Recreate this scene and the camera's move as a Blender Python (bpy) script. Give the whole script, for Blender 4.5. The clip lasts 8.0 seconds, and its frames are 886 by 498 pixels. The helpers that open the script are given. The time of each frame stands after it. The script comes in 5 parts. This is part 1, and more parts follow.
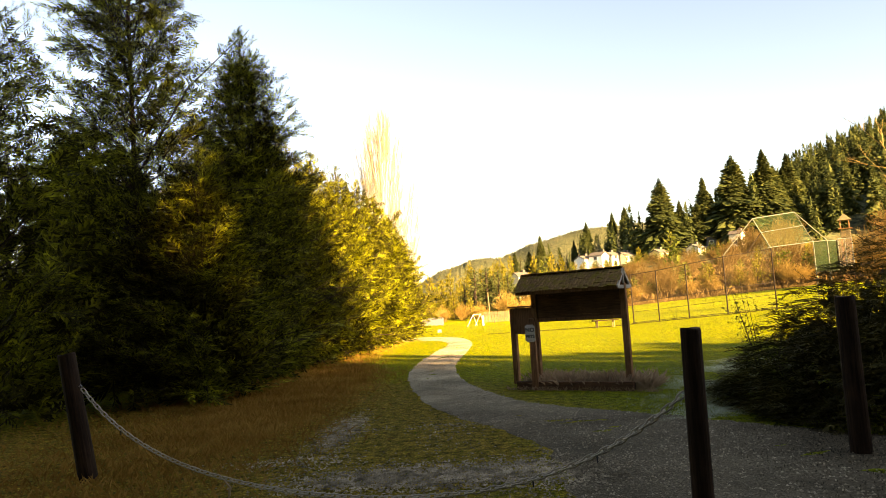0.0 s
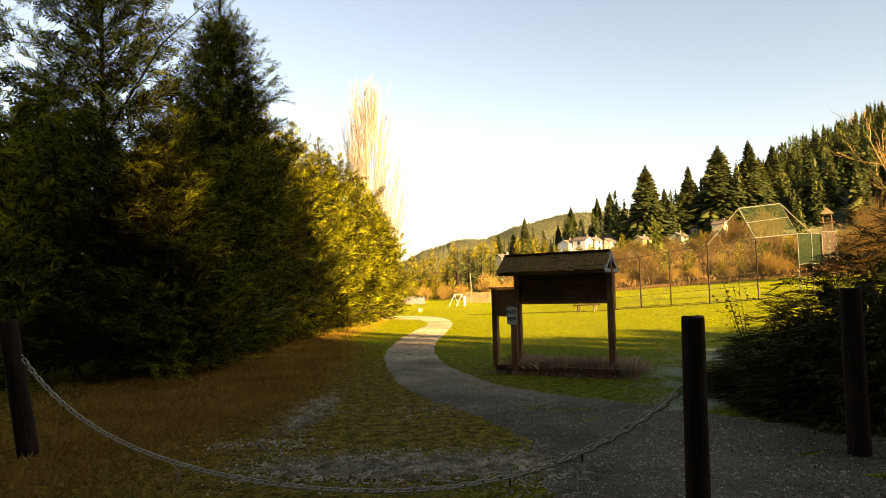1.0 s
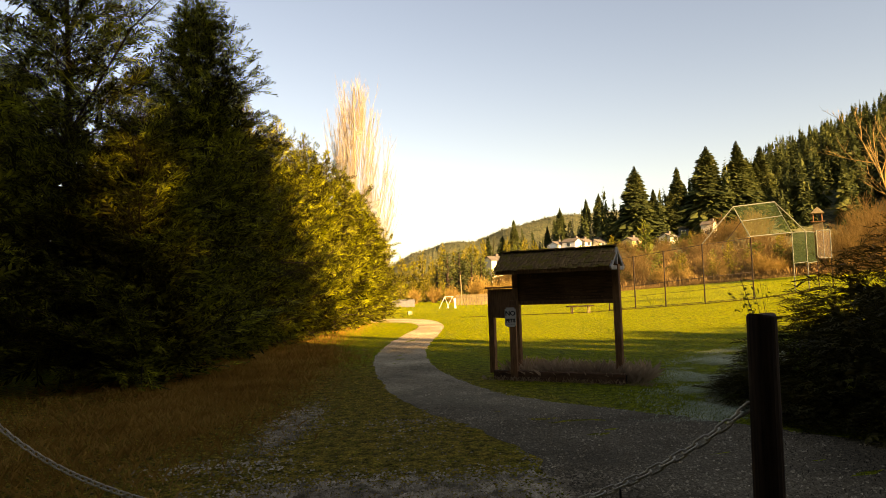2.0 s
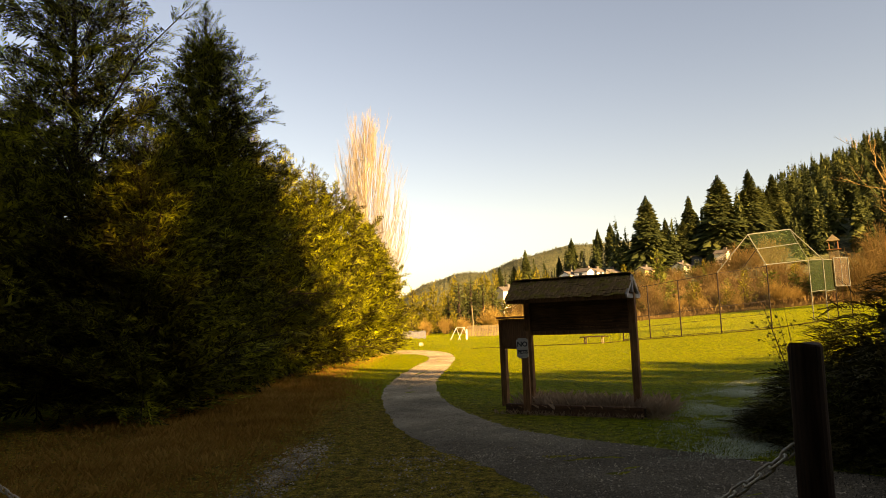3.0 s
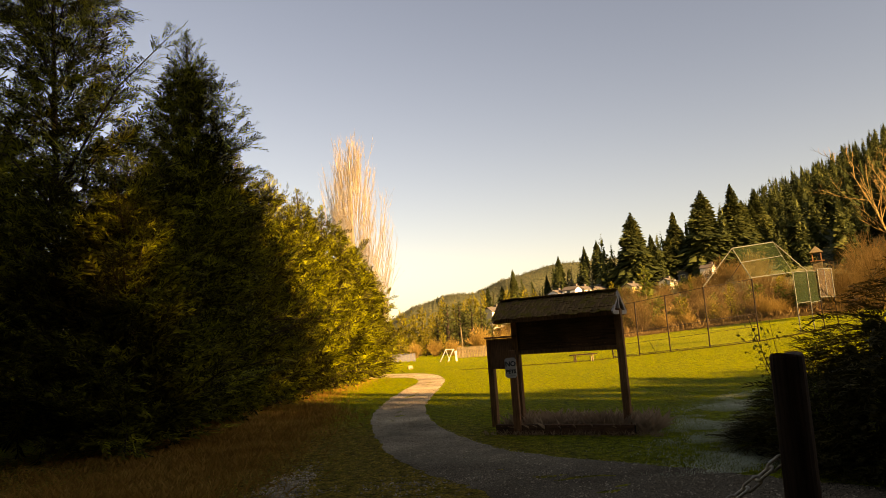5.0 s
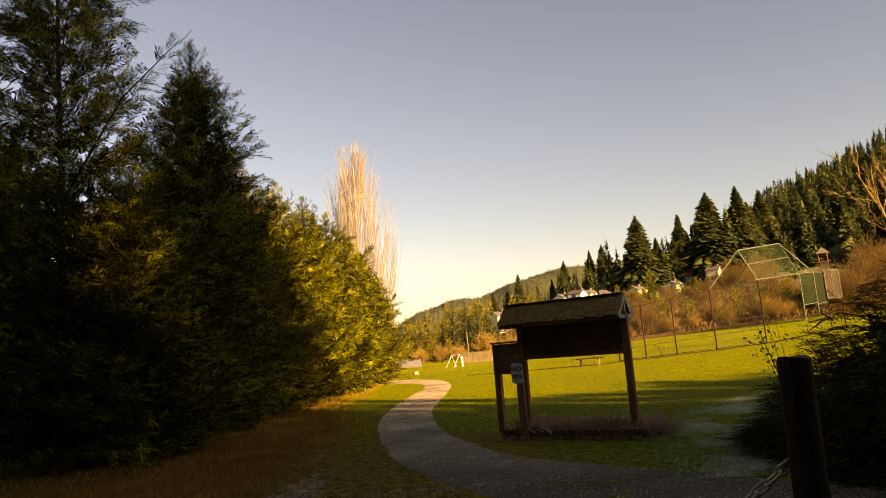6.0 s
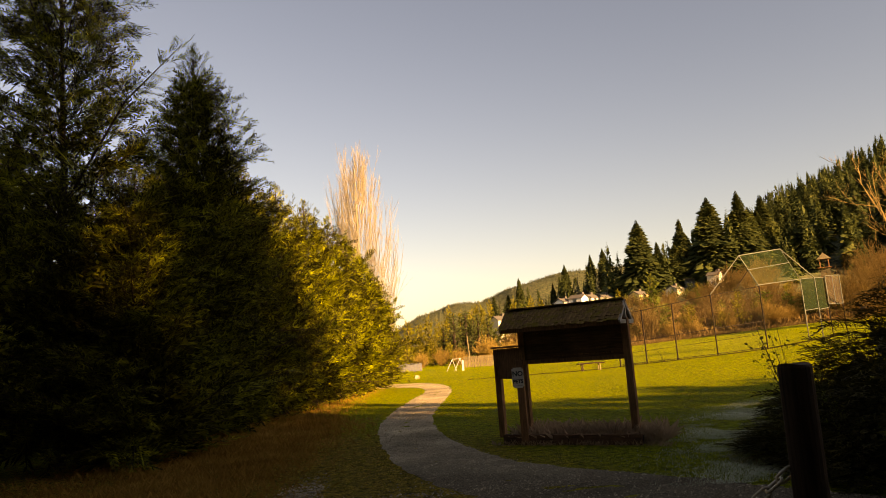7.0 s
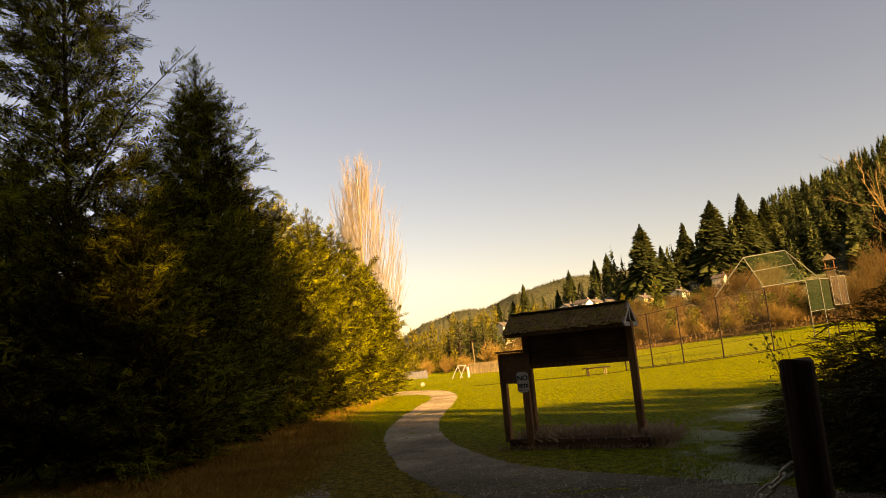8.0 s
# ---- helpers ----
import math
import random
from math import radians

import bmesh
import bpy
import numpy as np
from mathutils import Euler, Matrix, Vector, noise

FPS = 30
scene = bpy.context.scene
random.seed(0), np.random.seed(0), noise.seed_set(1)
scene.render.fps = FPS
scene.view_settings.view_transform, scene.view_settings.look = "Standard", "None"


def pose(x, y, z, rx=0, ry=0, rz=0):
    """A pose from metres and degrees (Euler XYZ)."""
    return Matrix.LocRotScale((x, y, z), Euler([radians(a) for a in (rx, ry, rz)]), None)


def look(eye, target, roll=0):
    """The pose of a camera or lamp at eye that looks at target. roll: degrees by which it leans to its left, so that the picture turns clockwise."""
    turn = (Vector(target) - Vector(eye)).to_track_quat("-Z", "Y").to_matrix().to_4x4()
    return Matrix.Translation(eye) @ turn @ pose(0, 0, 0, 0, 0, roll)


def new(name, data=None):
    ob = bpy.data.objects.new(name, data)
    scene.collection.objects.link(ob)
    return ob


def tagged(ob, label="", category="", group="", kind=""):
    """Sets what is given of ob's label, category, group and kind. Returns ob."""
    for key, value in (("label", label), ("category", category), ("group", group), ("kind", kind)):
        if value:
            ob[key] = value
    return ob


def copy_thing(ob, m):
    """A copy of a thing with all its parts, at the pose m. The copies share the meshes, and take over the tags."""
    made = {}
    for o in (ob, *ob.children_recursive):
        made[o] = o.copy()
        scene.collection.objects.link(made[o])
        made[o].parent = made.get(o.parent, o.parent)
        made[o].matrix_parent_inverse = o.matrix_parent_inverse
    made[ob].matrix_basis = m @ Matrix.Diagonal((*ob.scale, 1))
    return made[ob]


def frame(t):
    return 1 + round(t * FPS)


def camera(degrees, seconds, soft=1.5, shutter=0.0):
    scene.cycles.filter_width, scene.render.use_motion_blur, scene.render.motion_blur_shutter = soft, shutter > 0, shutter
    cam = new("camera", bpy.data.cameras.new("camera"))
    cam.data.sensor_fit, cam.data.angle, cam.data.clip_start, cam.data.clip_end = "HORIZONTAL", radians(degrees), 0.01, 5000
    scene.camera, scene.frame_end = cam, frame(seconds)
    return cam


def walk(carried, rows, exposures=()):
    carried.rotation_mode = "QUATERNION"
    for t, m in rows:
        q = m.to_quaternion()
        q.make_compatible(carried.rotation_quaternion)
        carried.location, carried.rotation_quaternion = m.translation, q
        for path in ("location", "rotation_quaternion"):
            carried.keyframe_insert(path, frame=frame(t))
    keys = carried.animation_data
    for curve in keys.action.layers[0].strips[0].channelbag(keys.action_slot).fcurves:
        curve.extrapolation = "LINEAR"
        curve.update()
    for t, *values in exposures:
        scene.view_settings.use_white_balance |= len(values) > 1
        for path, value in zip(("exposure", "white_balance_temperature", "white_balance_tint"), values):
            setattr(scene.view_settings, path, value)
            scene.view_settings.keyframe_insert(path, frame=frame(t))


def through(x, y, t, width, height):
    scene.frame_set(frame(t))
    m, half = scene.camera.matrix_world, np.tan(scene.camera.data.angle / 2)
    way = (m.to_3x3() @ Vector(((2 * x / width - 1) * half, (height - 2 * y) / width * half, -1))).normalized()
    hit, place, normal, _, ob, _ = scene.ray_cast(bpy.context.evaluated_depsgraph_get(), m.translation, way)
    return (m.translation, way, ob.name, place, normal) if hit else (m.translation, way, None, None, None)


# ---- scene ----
# ---------------------------------------------------------------- camera
cam = camera(66.0, 8.0, soft=0.7)
PATH = [
    (0, pose(-0.006, -1.964, 1.722, 95.03, 3.54, 1.95)),
    (0.5, pose(-0.035, -2.020, 1.733, 94.35, 2.60, -3.65)),
    (1, pose(0.030, -1.370, 1.702, 93.25, 1.50, 0.46)),
    (1.5, pose(0.010, -0.900, 1.663, 92.22, 2.10, 0.36)),
    (1.7, pose(-0.050, -0.700, 1.660, 92.75, 1.90, -0.42)),
    (2.8, pose(-0.023, -0.054, 1.632, 95.06, 2.02, -0.38)),
    (3, pose(-0.004, -0.064, 1.637, 96.09, 2.25, 0.55)),
    (3.5, pose(-0.002, -0.008, 1.631, 97.05, 3.04, -0.01)),
    (4, pose(-0.012, -0.060, 1.630, 97.45, 3.53, 0.63)),
    (4.5, pose(0.027, -0.044, 1.624, 97.63, 3.42, -0.28)),
    (6, pose(0.039, -0.046, 1.634, 98.36, 4.51, 0.18)),
    (6.5, pose(0.038, -0.053, 1.635, 98.42, 4.35, 0.12)),
    (7, pose(0.031, -0.065, 1.642, 98.68, 4.24, 0.22)),
    (7.5, pose(0.054, -0.064, 1.640, 99.38, 4.86, 0.21)),
    (8, pose(0.045, -0.081, 1.611, 99.31, 5.07, 0.68)),
]
EXPOSURE = [(0.0, 3.35, 9000, 20), (0.5, 3.2, 9000, 20), (1.0, 2.9, 9000, 21), (1.5, 2.7, 9200, 23), (2.8, 2.5, 9500, 25), (3.5, 2.35, 9700, 26), (4.5, 2.25, 10000, 28), (6.0, 2.15, 10400, 30), (8.0, 2.13, 10900, 31)]
walk(cam, PATH, EXPOSURE)

# ---------------------------------------------------------------- sky and sun
SUN_AZ, SUN_EL = radians(134), radians(17)      # clockwise from +y; the sun stands low behind the right shoulder
SUN_DIR = Vector((math.sin(SUN_AZ) * math.cos(SUN_EL), math.cos(SUN_AZ) * math.cos(SUN_EL), math.sin(SUN_EL)))
world = bpy.data.worlds.new("sky")
scene.world = world
world.use_nodes = True
wn = world.node_tree.nodes
sky = wn.new("ShaderNodeTexSky")
sky.sky_type = "NISHITA"
sky.sun_disc = False
sky.sun_elevation, sky.sun_rotation = SUN_EL, SUN_AZ
sky.air_density, sky.dust_density, sky.ozone_density = 1.0, 0.5, 1.0
wn["Background"].inputs["Strength"].default_value = 0.042
world.node_tree.links.new(sky.outputs[0], wn["Background"].inputs["Color"])
sun = new("sun", bpy.data.lights.new("sun", "SUN"))
sun.data.energy, sun.data.angle, sun.data.color = 5.0, radians(0.6), (1.0, 0.76, 0.42)
sun.matrix_basis = look(SUN_DIR * 100, (0, 0, 0))

# ---------------------------------------------------------------- materials
def material(name, rough=0.8, metal=0.0):
    m = bpy.data.materials.new(name)
    m.use_nodes = True
    b = m.node_tree.nodes["Principled BSDF"]
    b.inputs["Roughness"].default_value, b.inputs["Metallic"].default_value = rough, metal
    b.inputs["Specular IOR Level"].default_value = 0.06 if rough > 0.55 and not metal else 0.35
    return m, m.node_tree, b


def node(nt, kind, **values):
    n = nt.nodes.new(kind)
    for key, value in values.items():
        n.inputs[key.replace("_", " ")].default_value = value
    return n


def ramp(nt, source, stops):
    r = nt.nodes.new("ShaderNodeValToRGB")
    el = r.color_ramp.elements
    while len(el) < len(stops):
        el.new(0.5)
    for e, (pos, c) in zip(el, stops):
        e.position, e.color = pos, (*c, 1)
    nt.links.new(source, r.inputs[0])
    return r.outputs[0]


def coords(nt, scale=(1, 1, 1), local=True):
    tc = nt.nodes.new("ShaderNodeTexCoord")
    mp = nt.nodes.new("ShaderNodeMapping")
    mp.inputs["Scale"].default_value = scale
    geo = nt.nodes.new("ShaderNodeNewGeometry")
    nt.links.new(tc.outputs["Object"] if local else geo.outputs["Position"], mp.inputs[0])
    return mp.outputs[0]


def noise_of(nt, vec, scale, detail=4, rough=0.6):
    n = node(nt, "ShaderNodeTexNoise", Scale=scale, Detail=detail, Roughness=rough)
    nt.links.new(vec, n.inputs["Vector"])
    return n.outputs["Fac"]


def mix(nt, fac, a, b, blend="MIX"):
    m = nt.nodes.new("ShaderNodeMix")
    m.data_type, m.blend_type = "RGBA", blend
    for value, sock in ((fac, m.inputs[0]), (a, m.inputs[6]), (b, m.inputs[7])):
        if isinstance(value, (int, float)):
            sock.default_value = value
        elif isinstance(value, tuple):
            sock.default_value = (*value, 1)
        else:
            nt.links.new(value, sock)
    return m.outputs[2]


def bump(nt, b, height, strength=0.5, distance=0.02):
    n = node(nt, "ShaderNodeBump", Strength=strength, Distance=distance)
    nt.links.new(height, n.inputs["Height"])
    nt.links.new(n.outputs[0], b.inputs["Normal"])


def leaf_material(name, stops, through=0.35, rough=0.6, patch=1.2, island=0.24, swing=1.45):
    """Foliage: each leaf its own tone, larger drifts of tone over the crown, some light let through."""
    m, nt, b = material(name, rough)
    geo = nt.nodes.new("ShaderNodeNewGeometry")
    drift = noise_of(nt, coords(nt, local=False), patch, 3)
    add = nt.nodes.new("ShaderNodeMath")
    add.operation = "MULTIPLY_ADD"
    nt.links.new(geo.outputs["Random Per Island"], add.inputs[0])
    add.inputs[1].default_value = island
    sub = nt.nodes.new("ShaderNodeMath")
    sub.operation = "MULTIPLY_ADD"
    nt.links.new(drift, sub.inputs[0])
    sub.inputs[1].default_value, sub.inputs[2].default_value = swing, 0.5 - 0.5 * (island + swing)
    nt.links.new(sub.outputs[0], add.inputs[2])
    col = ramp(nt, add.outputs[0], stops)
    nt.links.new(col, b.inputs["Base Color"])
    tr = nt.nodes.new("ShaderNodeBsdfTranslucent")
    nt.links.new(col, tr.inputs["Color"])
    ms = nt.nodes.new("ShaderNodeMixShader")
    ms.inputs[0].default_value = through
    nt.links.new(b.outputs[0], ms.inputs[1])
    nt.links.new(tr.outputs[0], ms.inputs[2])
    nt.links.new(ms.outputs[0], nt.nodes["Material Output"].inputs[0])
    return m


def wood_material(name, dark, light, scale=(1, 1, 0.08), rough=0.85, moss=None):
    m, nt, b = material(name, rough)
    v = coords(nt, scale)
    grain = noise_of(nt, v, 38, 6, 0.7)
    blot = noise_of(nt, coords(nt, (1, 1, 1), local=False), 2.3, 4)
    info = nt.nodes.new("ShaderNodeObjectInfo")
    c = ramp(nt, grain, [(0.3, dark), (0.7, light)])
    c = mix(nt, 0.55, c, ramp(nt, blot, [(0.35, (0.45, 0.45, 0.45)), (0.65, (1.1, 1.05, 1.0))]), "MULTIPLY")
    c = mix(nt, 0.35, c, ramp(nt, info.outputs["Random"], [(0.0, (0.55, 0.55, 0.55)), (1.0, (1.25, 1.25, 1.25))]), "MULTIPLY")
    if moss:
        patch = noise_of(nt, coords(nt, (1, 1, 1), local=False), 7.5, 5, 0.75)
        c = mix(nt, ramp(nt, patch, [(0.47, (0, 0, 0)), (0.6, (1, 1, 1))]), c, moss)
    nt.links.new(c, b.inputs["Base Color"])
    bump(nt, b, grain, 0.6, 0.006)
    return m


def speckle_material(name, stops, scale, rough=0.9, strength=0.8, distance=0.02, drift=None, soil_shade=None):
    m, nt, b = material(name, rough)
    v = coords(nt, local=False)
    vor = node(nt, "ShaderNodeTexVoronoi", Scale=scale)
    nt.links.new(v, vor.inputs["Vector"])
    big, fine = noise_of(nt, v, 0.6, 4), noise_of(nt, v, scale * 0.4, 5, 0.7)
    c = ramp(nt, vor.outputs["Color"], stops)
    grit = noise_of(nt, v, scale * 1.7, 3, 0.8)
    c = mix(nt, 0.6, c, ramp(nt, grit, [(0.3, (0.25, 0.24, 0.22)), (0.7, (1.6, 1.56, 1.5))]), "MULTIPLY")
    c = mix(nt, 0.7, c, ramp(nt, fine, [(0.3, (0.4, 0.38, 0.35)), (0.7, (1.35, 1.32, 1.27))]), "MULTIPLY")
    c = mix(nt, 0.8, c, ramp(nt, big, [(0.3, (0.42, 0.40, 0.37)), (0.7, (1.25, 1.22, 1.2))]), "MULTIPLY")
    if drift:
        patch = noise_of(nt, v, 1.1, 6, 0.72)
        c = mix(nt, ramp(nt, patch, [(0.56, (0, 0, 0)), (0.70, (0.7, 0.7, 0.7))]), c, drift)
    if soil_shade:
        # trodden soil by the gateway, plus shade painted darker along the walk, thinning out
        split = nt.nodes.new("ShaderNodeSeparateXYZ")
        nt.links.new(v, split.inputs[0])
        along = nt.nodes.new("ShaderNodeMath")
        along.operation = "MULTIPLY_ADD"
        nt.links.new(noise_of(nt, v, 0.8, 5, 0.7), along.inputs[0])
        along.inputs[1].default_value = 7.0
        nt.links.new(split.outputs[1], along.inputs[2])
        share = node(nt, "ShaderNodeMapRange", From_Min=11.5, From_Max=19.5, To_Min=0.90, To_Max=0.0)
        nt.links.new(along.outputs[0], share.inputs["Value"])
        c = mix(nt, share.outputs[0], c, mix(nt, 0.85, c, soil_shade, "MULTIPLY"))
    nt.links.new(c, b.inputs["Base Color"])
    bump(nt, b, vor.outputs["Distance"], strength, distance)
    return m


def plain_material(name, a, c, scale=8.0, rough=0.7, metal=0.0, relief=0.2):
    m, nt, b = material(name, rough, metal)
    f = noise_of(nt, coords(nt), scale, 5)
    nt.links.new(ramp(nt, f, [(0.3, a), (0.7, c)]), b.inputs["Base Color"])
    bump(nt, b, f, relief, 0.004)
    return m


def net_material(name, colour, solid):
    """Woven wire too fine to be told apart: a share of the surface is wire, the rest is open."""
    m, nt, b = material(name, 0.95, 0.0)
    f = noise_of(nt, coords(nt), 3.0, 3)
    nt.links.new(ramp(nt, f, [(0.3, colour), (0.7, tuple(1.4 * k for k in colour))]), b.inputs["Base Color"])
    clear = nt.nodes.new("ShaderNodeBsdfTransparent")
    ms = nt.nodes.new("ShaderNodeMixShader")
    ms.inputs[0].default_value = solid
    nt.links.new(clear.outputs[0], ms.inputs[1])
    nt.links.new(b.outputs[0], ms.inputs[2])
    nt.links.new(ms.outputs[0], nt.nodes["Material Output"].inputs[0])
    return m


def ground_material(name, tones, patch, size=1.0, worn=False):
    """Mown winter grass with moss, thin bare patches and, off the mown part, dry brown growth."""
    m, nt, b = material(name, 0.95)
    v = coords(nt, local=False)
    fine, mid, big = noise_of(nt, v, 26 * size, 6, 0.75), noise_of(nt, v, 1.7 * size, 5, 0.65), noise_of(nt, v, 0.12 * size, 3)
    c = ramp(nt, fine, tones)
    c = mix(nt, ramp(nt, mid, [(0.42, (0, 0, 0)), (0.72, (0.75, 0.75, 0.75))]), c, patch)
    if worn:
        geo = nt.nodes.new("ShaderNodeNewGeometry")
        far = nt.nodes.new("ShaderNodeVectorMath")
        far.operation = "DISTANCE"
        wide = nt.nodes.new("ShaderNodeVectorMath")
        wide.operation = "MULTIPLY"
        nt.links.new(geo.outputs["Position"], wide.inputs[0])
        wide.inputs[1].default_value = (1.5, 1, 1)
        nt.links.new(wide.outputs[0], far.inputs[0])
        far.inputs[1].default_value = (-5.4, 8.0, 0)
        add = nt.nodes.new("ShaderNodeMath")
        add.operation = "MULTIPLY_ADD"
        nt.links.new(mid, add.inputs[0])
        add.inputs[1].default_value = 7.0
        nt.links.new(far.outputs["Value"], add.inputs[2])
        edge = node(nt, "ShaderNodeMapRange", From_Min=9.5, From_Max=13.0, To_Min=0.9, To_Max=0.0)
        nt.links.new(add.outputs[0], edge.inputs["Value"])
        c = mix(nt, edge.outputs[0], c, ramp(nt, fine, [(0.32, (0.07, 0.043, 0.008)), (0.5, (0.26, 0.170, 0.024)), (0.7, (0.48, 0.33, 0.065))]))
    c = mix(nt, 0.5, c, ramp(nt, big, [(0.3, (0.75, 0.8, 0.7)), (0.7, (1.2, 1.15, 1.0))]), "MULTIPLY")
    tuft = noise_of(nt, v, 6.5 * size, 5, 0.7)
    c = mix(nt, 1.0, c, ramp(nt, tuft, [(0.34, (0.26, 0.30, 0.25)), (0.5, (0.92, 0.95, 0.9)), (0.66, (1.7, 1.6, 1.3))]), "MULTIPLY")
    nt.links.new(c, b.inputs["Base Color"])
    both = nt.nodes.new("ShaderNodeMath")
    both.operation = "MULTIPLY_ADD"
    nt.links.new(tuft, both.inputs[0])
    both.inputs[1].default_value = 1.6
    nt.links.new(fine, both.inputs[2])
    bump(nt, b, both.outputs[0], 1.0, 0.09)
    return m


M_TURF = ground_material("grass_turf", [(0.30, (0.04, 0.06, 0.002)), (0.5, (0.18, 0.225, 0.005)), (0.72, (0.40, 0.40, 0.010))], (0.22, 0.20, 0.012), worn=True)
M_GRAVEL = speckle_material("gravel", [(0.0, (0.22, 0.19, 0.13)), (0.5, (0.50, 0.43, 0.30)), (1.0, (0.80, 0.72, 0.54))], 70, drift=(0.16, 0.13, 0.08), soil_shade=(0.100, 0.085, 0.072))
M_STONE = speckle_material("loose_stone", [(0.0, (0.20, 0.17, 0.12)), (1.0, (0.62, 0.54, 0.41))], 9, 0.85, 0.2)
M_FROST = leaf_material("frosted_grass", [(0.0, (0.16, 0.19, 0.07)), (0.5, (0.46, 0.50, 0.34)), (1.0, (0.78, 0.80, 0.68))], 0.25, 0.7, 0.9)
M_BARK = wood_material("bark", (0.020, 0.014, 0.010), (0.085, 0.06, 0.044), (1, 1, 0.25))
M_POST = wood_material("creosoted_log", (0.010, 0.006, 0.004), (0.045, 0.026, 0.016), (1, 1, 0.06), 0.75)
M_ENDGRAIN = wood_material("sawn_end", (0.03, 0.02, 0.015), (0.11, 0.075, 0.05), (1, 1, 1))
M_TIMBER = wood_material("stained_timber", (0.11, 0.055, 0.028), (0.36, 0.185, 0.092), (1, 1, 0.1))
M_BOARD = wood_material("dark_board", (0.07, 0.036, 0.022), (0.20, 0.105, 0.06), (0.1, 1, 1))
M_SHAKE = wood_material("cedar_shake", (0.06, 0.034, 0.016), (0.44, 0.265, 0.12), (1, 0.12, 1), 0.95, (0.17, 0.125, 0.02))
M_OLDWOOD = wood_material("weathered_grey_wood", (0.09, 0.072, 0.04), (0.24, 0.195, 0.115), (1, 1, 0.15))
M_TRIM = plain_material("weathered_paint", (0.22, 0.20, 0.17), (0.46, 0.43, 0.38), 14)
M_SIGN = plain_material("sign_white", (0.42, 0.40, 0.36), (0.6, 0.58, 0.53), 5, 0.5)
M_INK = plain_material("sign_black", (0.015, 0.015, 0.015), (0.04, 0.04, 0.04), 9, 0.5)
M_STEEL = plain_material("galvanised_steel", (0.33, 0.33, 0.34), (0.55, 0.55, 0.55), 12, 0.45, 0.85)
M_PIPE = plain_material("weathered_pipe", (0.07, 0.075, 0.06), (0.15, 0.155, 0.125), 12, 0.6, 0.4)
M_CHAIN = plain_material("zinc_chain", (0.24, 0.20, 0.14), (0.52, 0.45, 0.34), 40, 0.5, 0.35)
M_NET = net_material("wire_net", (0.12, 0.11, 0.10), 0.02)
M_GATE_NET = net_material("gate_wire_net", (0.10, 0.085, 0.07), 0.30)
M_SCREEN = net_material("green_windscreen", (0.013, 0.022, 0.010), 0.85)
M_DULL = plain_material("dull_fence_pipe", (0.012, 0.009, 0.007), (0.035, 0.026, 0.02), 9, 0.8, 0.0)
M_GREEN_NET = net_material("green_wire_net", (0.045, 0.075, 0.035), 0.14)
M_WHITE = plain_material("white_painted_metal", (0.40, 0.40, 0.36), (0.55, 0.55, 0.5), 4, 0.5)
M_CYPRESS = leaf_material("cypress_leaf", [(0.0, (0.007, 0.0055, 0.0016)), (0.42, (0.030, 0.028, 0.004)), (0.68, (0.170, 0.180, 0.013)), (1.0, (0.50, 0.53, 0.036))], 0.35, 0.6, 1.1, 0.42, 1.1)
M_FIR = leaf_material("fir_needles", [(0.0, (0.018, 0.026, 0.010)), (0.5, (0.050, 0.064, 0.020)), (1.0, (0.120, 0.128, 0.036))], 0.25, 0.7, 0.10, 0.45, 1.3)
# woods far off: haze is put into these greyed leaf tones
M_HAZE_WOOD = leaf_material("hazed_far_wood", [(0.0, (0.045, 0.052, 0.036)), (0.5, (0.082, 0.090, 0.058)), (1.0, (0.15, 0.142, 0.088))], 0.15, 0.7, 0.012, 0.2, 1.2)
M_JUNIPER = leaf_material("juniper_leaf", [(0.0, (0.012, 0.009, 0.0025)), (0.45, (0.040, 0.034, 0.008)), (1.0, (0.17, 0.135, 0.03))], 0.2, 0.6, 1.6, 0.3, 1.2)
M_BROAD = leaf_material("evergreen_shrub_leaf", [(0.0, (0.03, 0.05, 0.012)), (0.5, (0.10, 0.12, 0.02)), (1.0, (0.21, 0.18, 0.04))], 0.3, 0.6, 0.3)
M_TWIG = leaf_material("bare_twigs", [(0.0, (0.075, 0.048, 0.018)), (0.5, (0.17, 0.112, 0.042)), (1.0, (0.31, 0.215, 0.085))], 0.1, 0.8, 0.15, 0.3, 1.3)
M_LIMB = wood_material("sunlit_bare_bark", (0.12, 0.080, 0.030), (0.30, 0.21, 0.085), (1, 1, 0.2))
M_BRACKEN = leaf_material("dead_bracken", [(0.0, (0.058, 0.036, 0.013)), (0.5, (0.12, 0.076, 0.028)), (1.0, (0.20, 0.135, 0.052))], 0.1, 0.8, 0.15)
M_OLIVE = leaf_material("budding_twigs", [(0.0, (0.050, 0.050, 0.008)), (0.5, (0.165, 0.148, 0.018)), (1.0, (0.33, 0.27, 0.04))], 0.3, 0.7, 0.3, 0.2, 1.2)
M_GOLD = leaf_material("golden_twigs", [(0.0, (0.14, 0.09, 0.03)), (0.5, (0.30, 0.20, 0.06)), (1.0, (0.50, 0.36, 0.13))], 0.1, 0.8, 0.3)
M_POPLAR = leaf_material("poplar_twigs", [(0.0, (0.20, 0.16, 0.11)), (0.5, (0.33, 0.28, 0.20)), (1.0, (0.46, 0.40, 0.30))], 0.1, 0.8, 0.3)
M_STRAW = leaf_material("dry_grass", [(0.0, (0.11, 0.053, 0.010)), (0.5, (0.29, 0.152, 0.031)), (1.0, (0.50, 0.305, 0.085))], 0.3, 0.8, 0.7, 0.2, 1.2)
